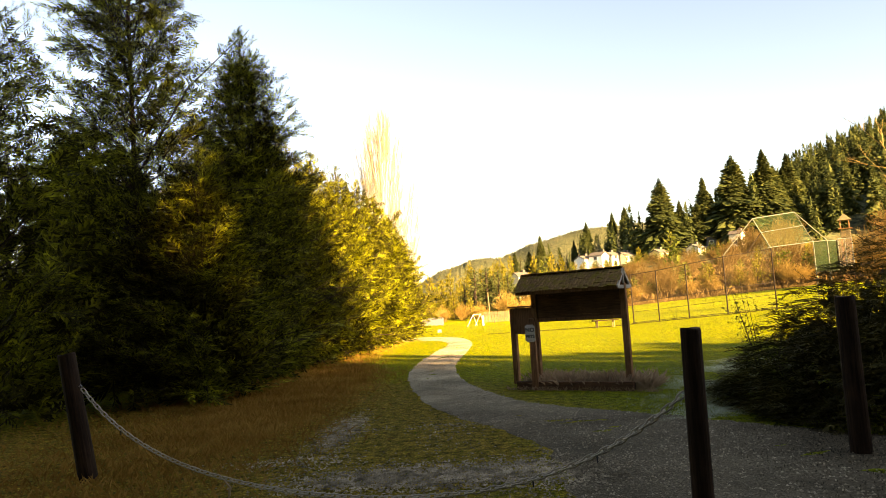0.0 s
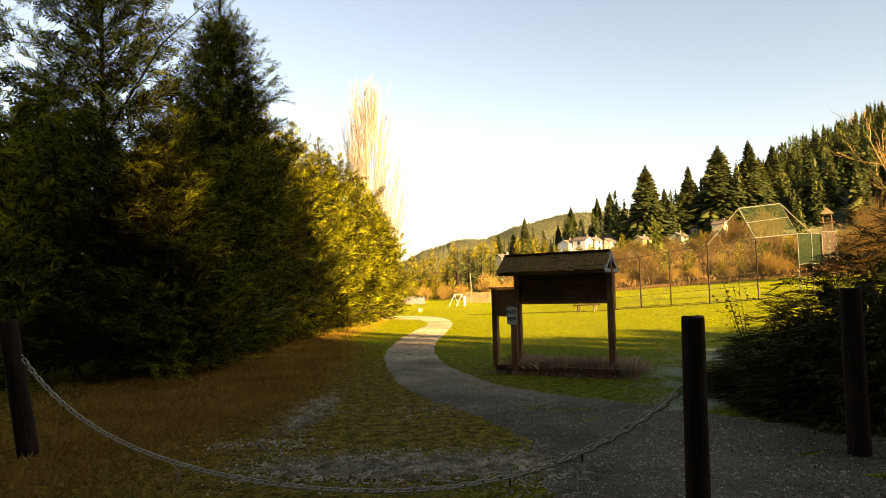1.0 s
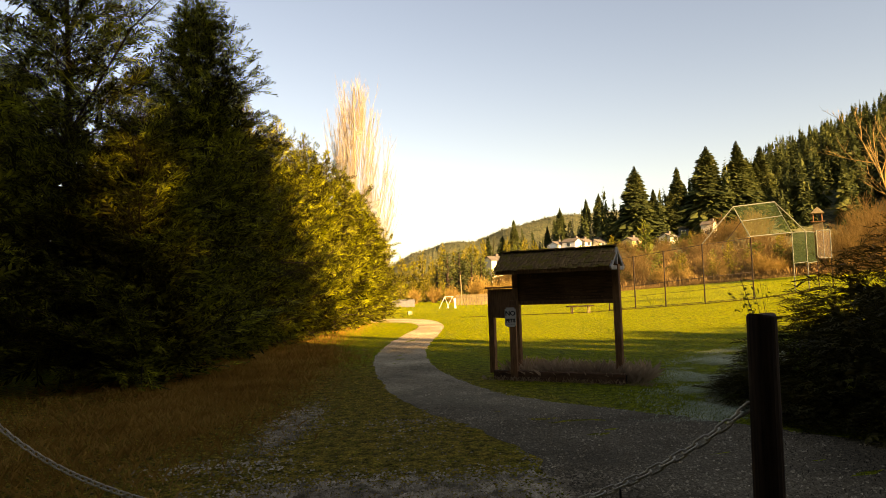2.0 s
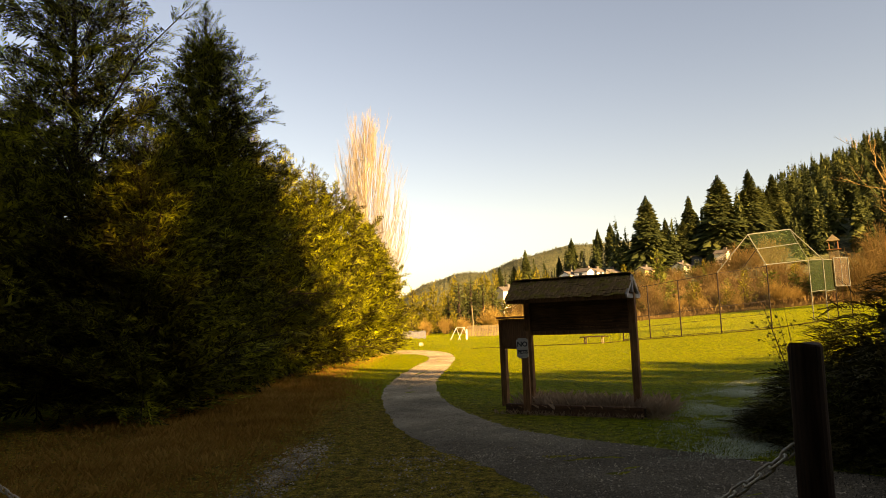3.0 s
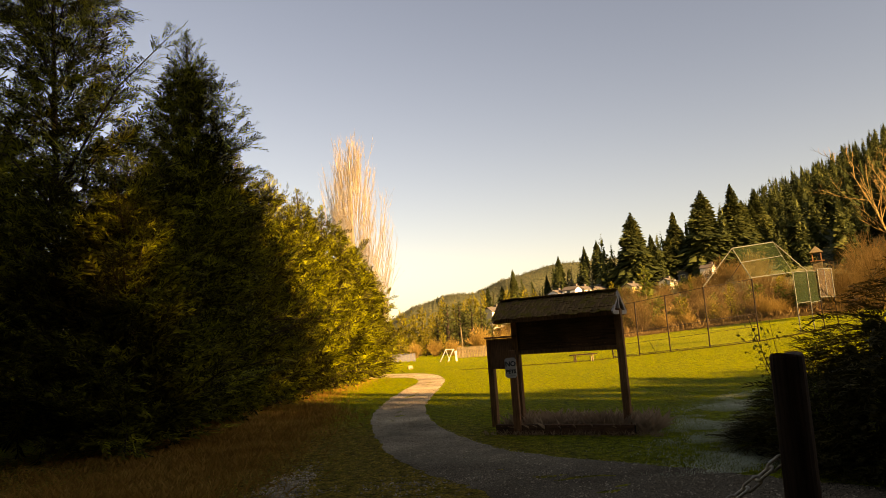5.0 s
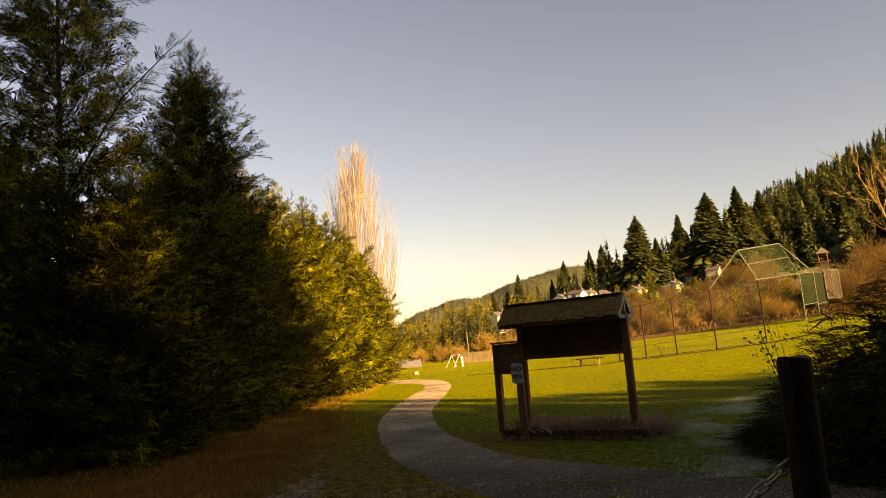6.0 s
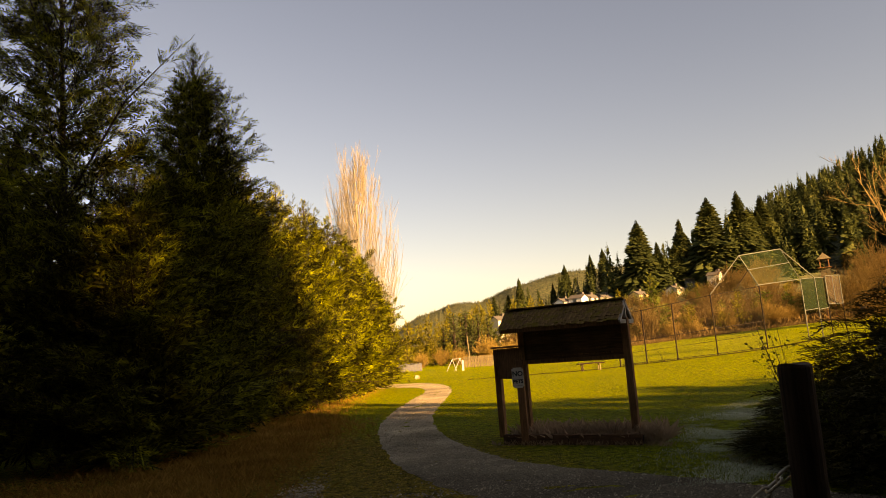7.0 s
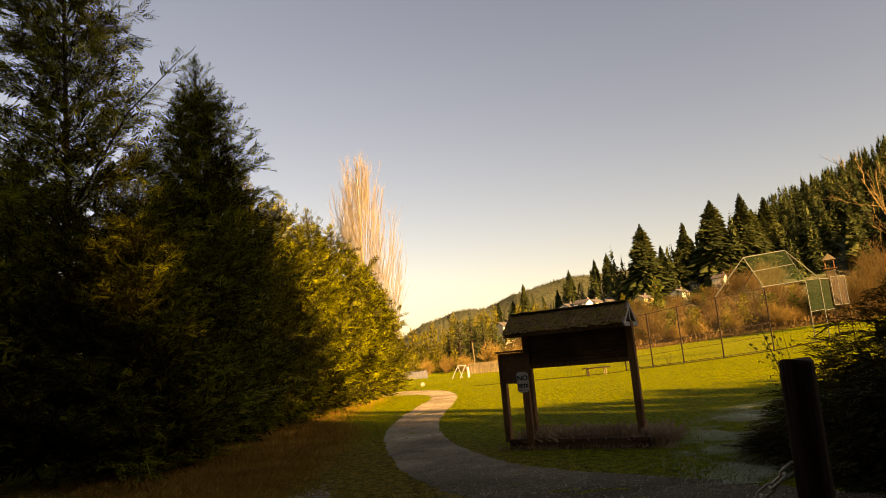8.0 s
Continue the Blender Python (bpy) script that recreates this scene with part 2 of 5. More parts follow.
M_PALE = leaf_material("bleached_grass", [(0.0, (0.20, 0.13, 0.08)), (0.5, (0.38, 0.26, 0.16)), (1.0, (0.56, 0.42, 0.28))], 0.3, 0.8, 0.7)
M_BLADE = leaf_material("grass_blade", [(0.0, (0.024, 0.036, 0.003)), (0.45, (0.12, 0.165, 0.006)), (0.8, (0.24, 0.265, 0.012)), (1.0, (0.32, 0.27, 0.04))], 0.35, 0.6, 0.6)
M_WALLS = [plain_material("house_wall_" + n, a, tuple(1.15 * k for k in a), 1.5) for n, a in
           (("cream", (0.68, 0.61, 0.45)), ("white", (0.72, 0.70, 0.65)), ("yellow", (0.6, 0.47, 0.2)), ("grey", (0.075, 0.085, 0.10)))]
M_BOARDS = plain_material("pale_painted_board", (0.09, 0.092, 0.10), (0.16, 0.163, 0.17), 5, 0.7)
M_ROOF = plain_material("house_roof", (0.07, 0.062, 0.055), (0.14, 0.125, 0.11), 3, 0.9)
M_PANE = plain_material("window_glass", (0.03, 0.035, 0.04), (0.05, 0.055, 0.06), 2, 0.08)
# forest floor greyed and lightened, so the colour carries distance haze
M_HILL = ground_material("hazed_forest_floor", [(0.3, (0.035, 0.042, 0.022)), (0.5, (0.072, 0.080, 0.045)), (0.72, (0.115, 0.118, 0.070))], (0.10, 0.095, 0.058), 0.05)
# litter tone kept near black to carry the juniper's shade
M_SHADE_LITTER = leaf_material("shade_dark_litter", [(0.0, (0.012, 0.009, 0.005)), (0.5, (0.030, 0.022, 0.012)), (1.0, (0.09, 0.065, 0.03))], 0.0, 0.9, 1.5)

# ---------------------------------------------------------------- mesh helpers
def mesh_object(name, verts, faces, mats, parent=None, smooth=False, slots=None):
    me = bpy.data.meshes.new(name)
    me.from_pydata([tuple(v) for v in verts] if not isinstance(verts, np.ndarray) else verts.tolist(), [],
                   faces.tolist() if isinstance(faces, np.ndarray) else faces)
    for m in (mats if isinstance(mats, (list, tuple)) else [mats]):
        me.materials.append(m)
    if slots is not None:
        me.polygons.foreach_set("material_index", slots)
    if smooth:
        me.polygons.foreach_set("use_smooth", [True] * len(me.polygons))
    ob = new(name, me)
    ob.parent = parent
    return ob


def part(name, bm, mat, parent, label="", smooth=False):
    me = bpy.data.meshes.new(name)
    bm.to_mesh(me)
    bm.free()
    for m in (mat if isinstance(mat, (list, tuple)) else [mat]):
        me.materials.append(m)
    if smooth:
        me.polygons.foreach_set("use_smooth", [True] * len(me.polygons))
    ob = new(name, me)
    ob.parent = parent
    if label:
        tagged(ob, label)
    return ob


def thing(name, m, label, category, group="", kind=""):
    ob = new(name)
    ob.matrix_basis = m
    return tagged(ob, label, category, group, kind)


def box(size, at=(0, 0, 0), bevel=0.0, rot=None):
    bm = bmesh.new()
    bmesh.ops.create_cube(bm, size=1.0, matrix=Matrix.Diagonal((*size, 1)))
    if bevel:
        bmesh.ops.bevel(bm, geom=bm.edges[:], offset=bevel, segments=2, profile=0.6, affect="EDGES")
    bmesh.ops.transform(bm, matrix=Matrix.Translation(at) @ (rot or Matrix()), verts=bm.verts)
    return bm


def tube(path, radii, sides=8, caps=True):
    """A bmesh tube along a list of points, with a radius at each."""
    bm = bmesh.new()
    rings = []
    path = [Vector(p) for p in path]
    for i, p in enumerate(path):
        d = (path[min(i + 1, len(path) - 1)] - path[max(i - 1, 0)]).normalized()
        ref = Vector((0, 0, 1)) if abs(d.z) < 0.9 else Vector((1, 0, 0))
        u = d.cross(ref).normalized()
        w = d.cross(u)
        rings.append([bm.verts.new(p + radii[i] * (math.cos(a) * u + math.sin(a) * w)) for a in (2 * math.pi * k / sides for k in range(sides))])
    for a, b in zip(rings, rings[1:]):
        for k in range(sides):
            bm.faces.new((a[k], a[(k + 1) % sides], b[(k + 1) % sides], b[k]))
    if caps:
        bm.faces.new(rings[0][::-1])
        bm.faces.new(rings[-1])
    bmesh.ops.recalc_face_normals(bm, faces=bm.faces)
    return bm


def smooth_step(a, b, x):
    t = np.clip((np.asarray(x, float) - a) / (b - a), 0, 1)
    return t * t * (3 - 2 * t)


# ---------------------------------------------------------------- ground
def height(x, y):
    """The lie of the land: a level park, a bank behind the ball field, a wooded slope and a far ridge."""
    x, y = np.asarray(x, float), np.asarray(y, float)
    yy = np.maximum(y, 30.0)
    b = x / yy
    ahead = smooth_step(40, 60, y)
    z = 0.05 * np.clip(x - 9, 0, 55) * smooth_step(18, 34, y)
    z = z + ahead * (0.03 + 0.115 * smooth_step(-0.02, 0.32, b)) * np.clip(y - 100, 0, 120)
    z = z + ahead * smooth_step(0.38, 0.50, b) * (0.13 + 0.18 * np.clip((b - 0.42) / 0.3, 0, 1)) * np.clip(y - 150, 0, 220)
    top = np.interp(x, [-200, -120, -70, -45, -32, 13, 53, 75, 94, 127, 163, 260, 400], [8, 20, 33, 46, 53, 64, 67, 73, 81, 89, 94, 97, 90])
    ridge = top * np.exp(-((y - 980) / 220.0) ** 2) * smooth_step(500, 900, y)
    far = smooth_step(420, 700, y)
    folds = 2.5 * np.sin(0.031 * x + 1.0 + 0.004 * y) * np.sin(0.019 * y) + 1.0 * np.sin(0.083 * x + 0.02 * y)
    return z * (1 - 0.6 * far) + ridge + folds * smooth_step(560, 760, y)


def ground_grid():
    u = np.linspace(-1, 1, 171)
    xs = np.sign(u) * (30 * np.abs(u) + 1970 * np.abs(u) ** 4.2)
    w = np.linspace(0, 1, 181)
    ys = -400 + 400 * np.linspace(0, 1, 24)[:-1]
    ys = np.concatenate([ys, 60 * w + 2940 * w ** 3.6])
    X, Y = np.meshgrid(xs, ys)
    rough = np.array([[noise.noise((px * 0.35, py * 0.35, 0)) for px in xs] for py in ys])
    Z = height(X, Y) + 0.003 * rough + smooth_step(120, 300, Y) * 1.2 * rough
    n, k = len(xs), len(ys)
    verts = np.stack([X, Y, Z], -1).reshape(-1, 3)
    i = np.arange((k - 1) * (n - 1))
    a = (i // (n - 1)) * n + i % (n - 1)
    return verts, np.stack([a, a + 1, a + n + 1, a + n], 1)


gv, gf = ground_grid()
wild = (gv[gf].mean(1)[:, 1] > 100 + 0.15 * np.abs(gv[gf].mean(1)[:, 0]))
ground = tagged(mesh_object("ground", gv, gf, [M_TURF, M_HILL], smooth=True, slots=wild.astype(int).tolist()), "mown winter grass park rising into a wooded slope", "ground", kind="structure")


def ribbon(name, left, right, mat, label, category, lift=0.012, wobble=0.10, steps=14, seed=3):
    """A flat strip of surface between two edges, with ragged borders, laid just above the turf."""
    def fine(line):
        out = []
        for i in range(len(line) - 1):
            p0, p1, p2, p3 = line[max(i - 1, 0)], line[i], line[i + 1], line[min(i + 2, len(line) - 1)]
            for s in range(steps):
                t = s / steps
                out.append(tuple(0.5 * (2 * p1[k] + (p2[k] - p0[k]) * t + (2 * p0[k] - 5 * p1[k] + 4 * p2[k] - p3[k]) * t * t
                                        + (3 * p1[k] - p0[k] - 3 * p2[k] + p3[k]) * t ** 3) for k in (0, 1)))
        return out + [line[-1]]
    L, R = fine(left), fine(right)
    cols = 9
    verts, faces = [], []
    for i, (a, b) in enumerate(zip(L, R)):
        for c in range(cols):
            f = c / (cols - 1)
            edge = abs(2 * f - 1) ** 3 * (1 if f > 0.5 else -1)
            px, py = a[0] + (b[0] - a[0]) * f, a[1] + (b[1] - a[1]) * f
            off = wobble * edge * (noise.noise((px * 2.3, py * 2.3, seed)) + 0.6 * noise.noise((px * 7, py * 7, seed)))
            d = Vector((b[0] - a[0], b[1] - a[1], 0)).normalized()
            px, py = px + d.x * off, py + d.y * off
            dip = -0.010 * (1 - (2 * f - 1) ** 2)
            verts.append((px, py, float(height(px, py)) + lift + dip + 0.006 * noise.noise((px * 5, py * 5, seed)) - (0.010 if c in (0, cols - 1) else 0)))
    for i in range(len(L) - 1):
        for c in range(cols - 1):
            k = i * cols + c
            faces.append((k, k + 1, k + cols + 1, k + cols))
    ob = mesh_object(name, verts, faces, mat, smooth=True)
    return tagged(ob, label, category, kind="structure")


# the winding walk: near edge line on the hedge side, then on the lawn side
WALK_L = [(-2.5, -14.0), (-1.6, -6.0), (0.1, 0.5), (0.9, 5.4), (0.48, 7.4), (0.0, 8.5), (-0.62, 10.0), (-1.0, 11.5), (-1.52, 14.8), (-1.72, 17.7), (-1.66, 21.4), (-1.38, 26.0), (-1.02, 30.0), (-1.12, 33.0), (-1.7, 35.6), (-3.2, 37.0), (-8.0, 38.2), (-14.0, 39.0)]
WALK_R = [(9.0, -14.0), (8.0, -6.0), (6.4, 0.5), (5.2, 5.0), (3.3, 7.6), (2.5, 8.5), (1.3, 9.8), (0.75, 10.8), (-0.1, 14.0), (-0.42, 17.7), (-0.35, 21.0), (-0.05, 26.0), (0.16, 30.0), (0.02, 34.5), (-0.7, 38.6), (-2.4, 41.4), (-7.0, 43.0), (-14.0, 43.8)]
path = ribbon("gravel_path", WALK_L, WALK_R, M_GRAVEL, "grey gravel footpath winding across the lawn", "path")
# ---------------------------------------------------------------- plants
def unit(a):
    return a / np.maximum(np.linalg.norm(a, axis=-1, keepdims=True), 1e-9)


def plume_shape(count=11, side=0.30, width=0.045, rng=None, hook=0.0):
    """One feathery spray along +x, 1 long: flat pointed branchlets either side of an axis. Quads, four corners each.
    hook bends each branchlet forward to a sickle."""
    quads = []
    for i in range(count):
        t = 0.06 + 0.86 * i / (count - 1)
        reach = side * (1 - 0.55 * t) * rng.uniform(0.75, 1.2)
        s = 1 if i % 2 else -1
        a = radians(rng.uniform(28, 52))
        dx, dy = math.cos(a) * reach, s * math.sin(a) * reach
        dz = rng.uniform(-0.06, 0.08) + hook * 0.25 * reach
        nx, ny = -dy / reach * width, dx / reach * width
        bx, by = -hook * 0.22 * abs(dy), hook * 0.22 * s * abs(dx)
        quads.append([(t, 0, 0), (t + 0.5 * dx + nx + bx, 0.5 * dy + ny + by, 0.5 * dz + 0.012), (t + dx, dy, dz), (t + 0.5 * dx - nx + bx, 0.5 * dy - ny + by, 0.5 * dz - 0.008)])
    quads.append([(0.0, 0, 0), (0.6, width * 0.7, 0.01), (1.06, 0, 0), (0.6, -width * 0.7, 0.01)])
    return np.array(quads)


def place_plumes(shape, org, ahead, up, size, droop=0.15):
    """Copies of a spray at many places: corners and quads for one mesh."""
    side = unit(np.cross(up, ahead))
    up = np.cross(ahead, side)
    p = shape.reshape(-1, 3)
    x, y, z = p[:, 0], p[:, 1], p[:, 2] - droop * p[:, 0] ** 2
    v = org[:, None, :] + size[:, None, None] * (x[None, :, None] * ahead[:, None, :] + y[None, :, None] * side[:, None, :] + z[None, :, None] * up[:, None, :])
    v = v.reshape(-1, 3)
    return v, np.arange(len(v)).reshape(-1, 4)


def crown_and_limbs(tall, radius, limbs, sprays, rng, bare=0.02, power=0.72, lift=(18, 48), spray=(0.32, 0.62), ragged=0.35, shape_args=(16, 0.36, 0.030), inner=0.3, fill=0, scatter=0.38, fill_shape=None, skirt=0.55, taper=0.4):
    shapes = [plume_shape(*shape_args, rng=rng) for _ in range(3)]
    segs, O, D, U, S = [], [], [], [], []
    gold = 2.399963
    for i in range(limbs):
        h = bare + (1 - bare) * ((i + rng.uniform(0, 1)) / limbs) ** 1.05
        az = i * gold + rng.uniform(-0.5, 0.5)
        lump = 1 + 0.22 * math.sin(3 * az + 9 * h + rng.uniform(0, 1))
        reach = radius * max(1 - h, 0.012) ** power * min(1, skirt + 2.2 * h) * lump * rng.uniform(1 - ragged, 1 + ragged * 0.7)
        el = radians(rng.uniform(*lift) + 30 * h)
        start = np.array([0, 0, max(0.05, h * tall - reach * math.tan(el) * 0.6)])
        out = np.array([math.cos(az), math.sin(az), 0])
        tip = start + out * reach + np.array([0, 0, reach * math.tan(el) * 0.75])
        bend = np.array([0, 0, 0.12 * reach])
        segs.append((start, (start + tip) / 2 - bend, tip, 0.010 + 0.012 * reach))
        k = max(4, int(sprays * (0.35 + 0.65 * reach / radius)))
        f = inner + (1 - inner) * rng.uniform(0, 1, k) ** 0.7
        mid = (start + tip) / 2 - bend
        pts = ((1 - f) ** 2)[:, None] * start + (2 * f * (1 - f))[:, None] * mid + (f ** 2)[:, None] * tip
        way = unit(tip - mid)
        spread = rng.normal(0, 1, (k, 3)) * scatter
        d = unit(way + spread + out * 0.5 + np.array([0, 0, 0.1]))
        O.append(pts + rng.normal(0, 0.04 + 0.035 * reach, (k, 3)))
        D.append(d)
        U.append(unit(np.array([0, 0, 1.0]) + rng.normal(0, 0.6, (k, 3))))
        S.append(rng.uniform(*spray, k) * (1 - taper + taper * (1 - h)))
    O, D, U, S = np.concatenate(O), np.concatenate(D), np.concatenate(U), np.concatenate(S)
    O[:, 2] = np.maximum(O[:, 2], 0.12)
    vs, fs, base = [], [], 0
    if fill:
        h = rng.uniform(0.03, 0.93, fill)
        az, q = rng.uniform(0, 2 * math.pi, fill), rng.uniform(0.05, 0.62, fill)
        r = radius * (1 - h) ** power * np.minimum(1, skirt + 2.2 * h) * q
        o = np.stack([r * np.cos(az), r * np.sin(az), h * tall], 1)
        d = unit(np.stack([np.cos(az), np.sin(az), 0.5 + 0 * az], 1) + rng.normal(0, 0.7, (fill, 3)))
        v, f = place_plumes(plume_shape(*(fill_shape or (11, 0.42, 0.045)), rng=rng), o, d, unit(rng.normal(0, 1, (fill, 3))), rng.uniform(0.6, 1.1, fill) * spray[1] * (1 - taper + taper * (1 - h)))
        vs.append(v)
        fs.append(f)
        base = len(v)
    for j, sh in enumerate(shapes):
        v, f = place_plumes(sh, O[j::3], D[j::3], U[j::3], S[j::3])
        vs.append(v)
        fs.append(f + base)
        base += len(v)
    v = np.concatenate(vs)
    v[:, 2] = np.maximum(v[:, 2], 0.02)
    return v, np.concatenate(fs), segs


def stem_mesh(tall, girth, segs, rng, sides=7, twig_sides=3):
    """A tapered trunk with its limbs."""
    V, F = [], []

    def run(points, radii, n):
        base = len(V)
        for i, p in enumerate(points):
            d = unit(np.asarray(points[min(i + 1, len(points) - 1)]) - np.asarray(points[max(i - 1, 0)]))
            u = unit(np.cross(d, [0, 0, 1.0] if abs(d[2]) < 0.9 else [1.0, 0, 0]))
            w = np.cross(d, u)
            for k in range(n):
                a = 2 * math.pi * k / n
                V.append(tuple(np.asarray(p) + radii[i] * (math.cos(a) * u + math.sin(a) * w)))
        for i in range(len(points) - 1):
            for k in range(n):
                a, b = base + i * n + k, base + i * n + (k + 1) % n
                F.append((a, b, b + n, a + n))
    pts = [np.array([0.05 * math.sin(2.1 * t * 3), 0.05 * math.cos(1.7 * t * 3), t * tall]) for t in np.linspace(0, 0.97, 9)]
    pts[0] = pts[0] - np.array([0, 0, 0.1])
    run(pts, [girth * (1 - 0.95 * t) ** 0.9 * (1.25 if t == 0 else 1) + 0.006 for t in np.linspace(0, 1, 9)], sides)
    for a, m, b, r in segs:
        run([a, m, b], [r, r * 0.65, r * 0.2], twig_sides)
    return V, F


def conifer(name, tall, radius, limbs, sprays, seed, mat, label, girth=0.16, group="", **kw):
    rng = np.random.default_rng(seed)
    v, f, segs = crown_and_limbs(tall, radius, limbs, sprays, rng, **kw)
    tree = thing(name, Matrix(), label, "tree", group)
    V, F = stem_mesh(tall, girth, segs, rng)
    mesh_object("trunk", V, F, M_BARK, tree, True)
    mesh_object("crown", v, f, mat, tree)
    return tree


def place(ob, x, y, turn=0.0, size=1.0, z=None, squash=1.0):
    ob.matrix_basis = Matrix.Translation((x, y, float(height(x, y)) if z is None else z)) @ Euler((0, 0, turn)).to_matrix().to_4x4() @ Matrix.Diagonal((size * squash, size * squash, size, 1))
    return ob


def copy_at(ob, x, y, turn=0.0, size=1.0, squash=1.0, z=None):
    """A copy of a tree or shrub, turned and scaled, standing on the ground."""
    c = copy_thing(ob, Matrix())
    return place(c, x, y, turn, size, z, squash)


def cypress(name, tall, radius, limbs, seed, label, girth=0.16, group="", bare=0.02, power=0.7, ragged=0.35, rise=(25, 60), gap=0.15,
            plume=(0.34, 0.62), fill=500, fill_reach=0.6, skirt=0.55, inner=0.25, shape=(15, 0.40, 0.030), strays=0.12, fill_shape=(9, 0.5, 0.06)):
    """A cypress: arching limbs that lift and nod at the tip, feathered on both sides with curved flat sprays, over a dark leafy heart."""
    rng = np.random.default_rng(seed)
    shapes = [plume_shape(*shape, rng=rng, hook=0.55) for _ in range(4)]
    up = np.array([0, 0, 1.0])
    segs, O, D, U, S = [], [], [], [], []
    for i in range(limbs):
        h = bare + (1 - bare) * ((i + rng.uniform(0, 1)) / limbs)
        az = i * 2.399963 + rng.uniform(-0.6, 0.6)
        lump = 1 + 0.20 * math.sin(3 * az + 9 * h) + 0.10 * math.sin(7 * az - 23 * h)
        reach = radius * max(1 - h, 0.01) ** power * min(1, skirt + 2.2 * h) * lump * rng.uniform(1 - ragged, 1 + 0.4 * ragged) * min(1, (1 - h) / 0.11) ** 0.5
        long = rng.uniform(0, 1) < strays
        reach *= rng.uniform(1.2, 1.45) if long else 1.0
        el = radians(rng.uniform(*rise) * (1 - 0.2 * h) + 24 * h)
        out = np.array([math.cos(az), math.sin(az), 0])
        climb = reach * math.tan(min(el, 1.15)) * 0.62
        start = up * max(0.05, h * tall - climb)
        tip = out * reach + up * max(0.12, h * tall)
        mid = 0.5 * (start + tip) + up * 0.16 * reach + out * 0.05 * reach
        segs.append((start, mid, tip, 0.006 + 0.007 * reach))
        run = np.linalg.norm(tip - start)
        k = max(3, int(run * (1 - inner) / gap))
        f = inner + (1 - inner) * (np.arange(k) + rng.uniform(0, 1, k)) / k
        f = np.append(f, 0.94)
        pts = ((1 - f) ** 2)[:, None] * start + (2 * f * (1 - f))[:, None] * mid + (f ** 2)[:, None] * tip
        way = unit((1 - f)[:, None] * (mid - start) + f[:, None] * (tip - mid))
        side = np.cross(way, up)
        swing = np.where(np.arange(k + 1) % 2, 1, -1) * np.radians(rng.uniform(22, 68, k + 1))
        swing[-1] = rng.uniform(-0.2, 0.2)
        d = way * np.cos(swing)[:, None] + side * np.sin(swing)[:, None] + rng.normal(0, 0.22, (k + 1, 3)) + up * rng.uniform(-0.35, 0.45, k + 1)[:, None]
        O.append(pts + rng.normal(0, 0.035, (k + 1, 3)))
        D.append(unit(d + up * 1.2 * max(0, h - 0.85) / 0.15))
        U.append(unit(up + 0.5 * out + rng.normal(0, 0.45, (k + 1, 3))))
        S.append(rng.uniform(*plume, k + 1) * (0.45 + 0.55 * min(1, (1 - h) / 0.22)) * (1.1 - 0.35 * f) * (0.72 + 0.28 * min(1, reach / (0.5 * radius))))
    O, D, U, S = (np.concatenate(q) for q in (O, D, U, S))
    O[:, 2] = np.maximum(O[:, 2], 0.10)
    vs, fs, base = [], [], 0
    h = rng.uniform(0.02, 0.90, fill)
    az, q = rng.uniform(0, 2 * math.pi, fill), rng.uniform(0.02, fill_reach, fill)
    r = radius * (1 - h) ** power * np.minimum(1, skirt + 2.2 * h) * q
    o = np.stack([r * np.cos(az), r * np.sin(az), h * tall], 1)
    d = unit(np.stack([np.cos(az), np.sin(az), 0.5 + 0 * az], 1) + rng.normal(0, 0.7, (fill, 3)))
    v, f = place_plumes(plume_shape(*fill_shape, rng=rng), o, d, unit(rng.normal(0, 1, (fill, 3))), rng.uniform(0.7, 1.2, fill) * plume[1] * (1.15 - 0.6 * h))
    vs.append(v), fs.append(f)
    base = len(v)
    for j, sh in enumerate(shapes):
        v, f = place_plumes(sh, O[j::4], D[j::4], U[j::4], S[j::4], (-0.12, 0.05, 0.2, 0.32)[j])
        vs.append(v), fs.append(f + base)
        base += len(v)
    v = np.concatenate(vs)
    v[:, 2] = np.maximum(v[:, 2], 0.02)
    tree = thing(name, Matrix(), label, "tree", group)
    V, F = stem_mesh(tall, girth, segs, rng)
    mesh_object("trunk", V, F, M_BARK, tree, True)
    mesh_object("crown", v, np.concatenate(fs), M_CYPRESS, tree)
    return tree


HEDGE = "cypress trees of the tall hedge row"
# the tall, looser trees at the near end
tree = cypress("cypress_tree", 14.4, 2.5, 290, 11, "tall loose dark cypress with open upswept limbs", 0.085, HEDGE, bare=0.05, power=0.5, ragged=0.6, rise=(5, 48), fill=1500, fill_reach=0.85, gap=0.09, plume=(0.36, 0.68), inner=0.18, strays=0.22, shape=(14, 0.38, 0.026), fill_shape=(13, 0.40, 0.034))
place(tree, -7.7, 13.8, 0.4)
tree = cypress("cypress_tree", 10.2, 2.75, 380, 12, "tall pointed cypress with feathery upswept sprays", 0.18, HEDGE, power=0.60, ragged=0.45, rise=(14, 50), fill=1700, gap=0.12, plume=(0.38, 0.72), inner=0.08, strays=0.3, shape=(13, 0.40, 0.031), fill_shape=(13, 0.42, 0.036))
place(tree, -6.14, 17.26, 1.2)
tree = cypress("cypress_tree", 10.8, 2.9, 170, 13, "dark open cypress at the hedge end", 0.13, HEDGE, bare=0.05, ragged=0.55, power=0.55, rise=(5, 45), fill=700, fill_reach=0.8, gap=0.10, plume=(0.34, 0.64), inner=0.22, shape=(14, 0.38, 0.024))
place(tree, -8.7, 10.4, 2.2, 0.80)
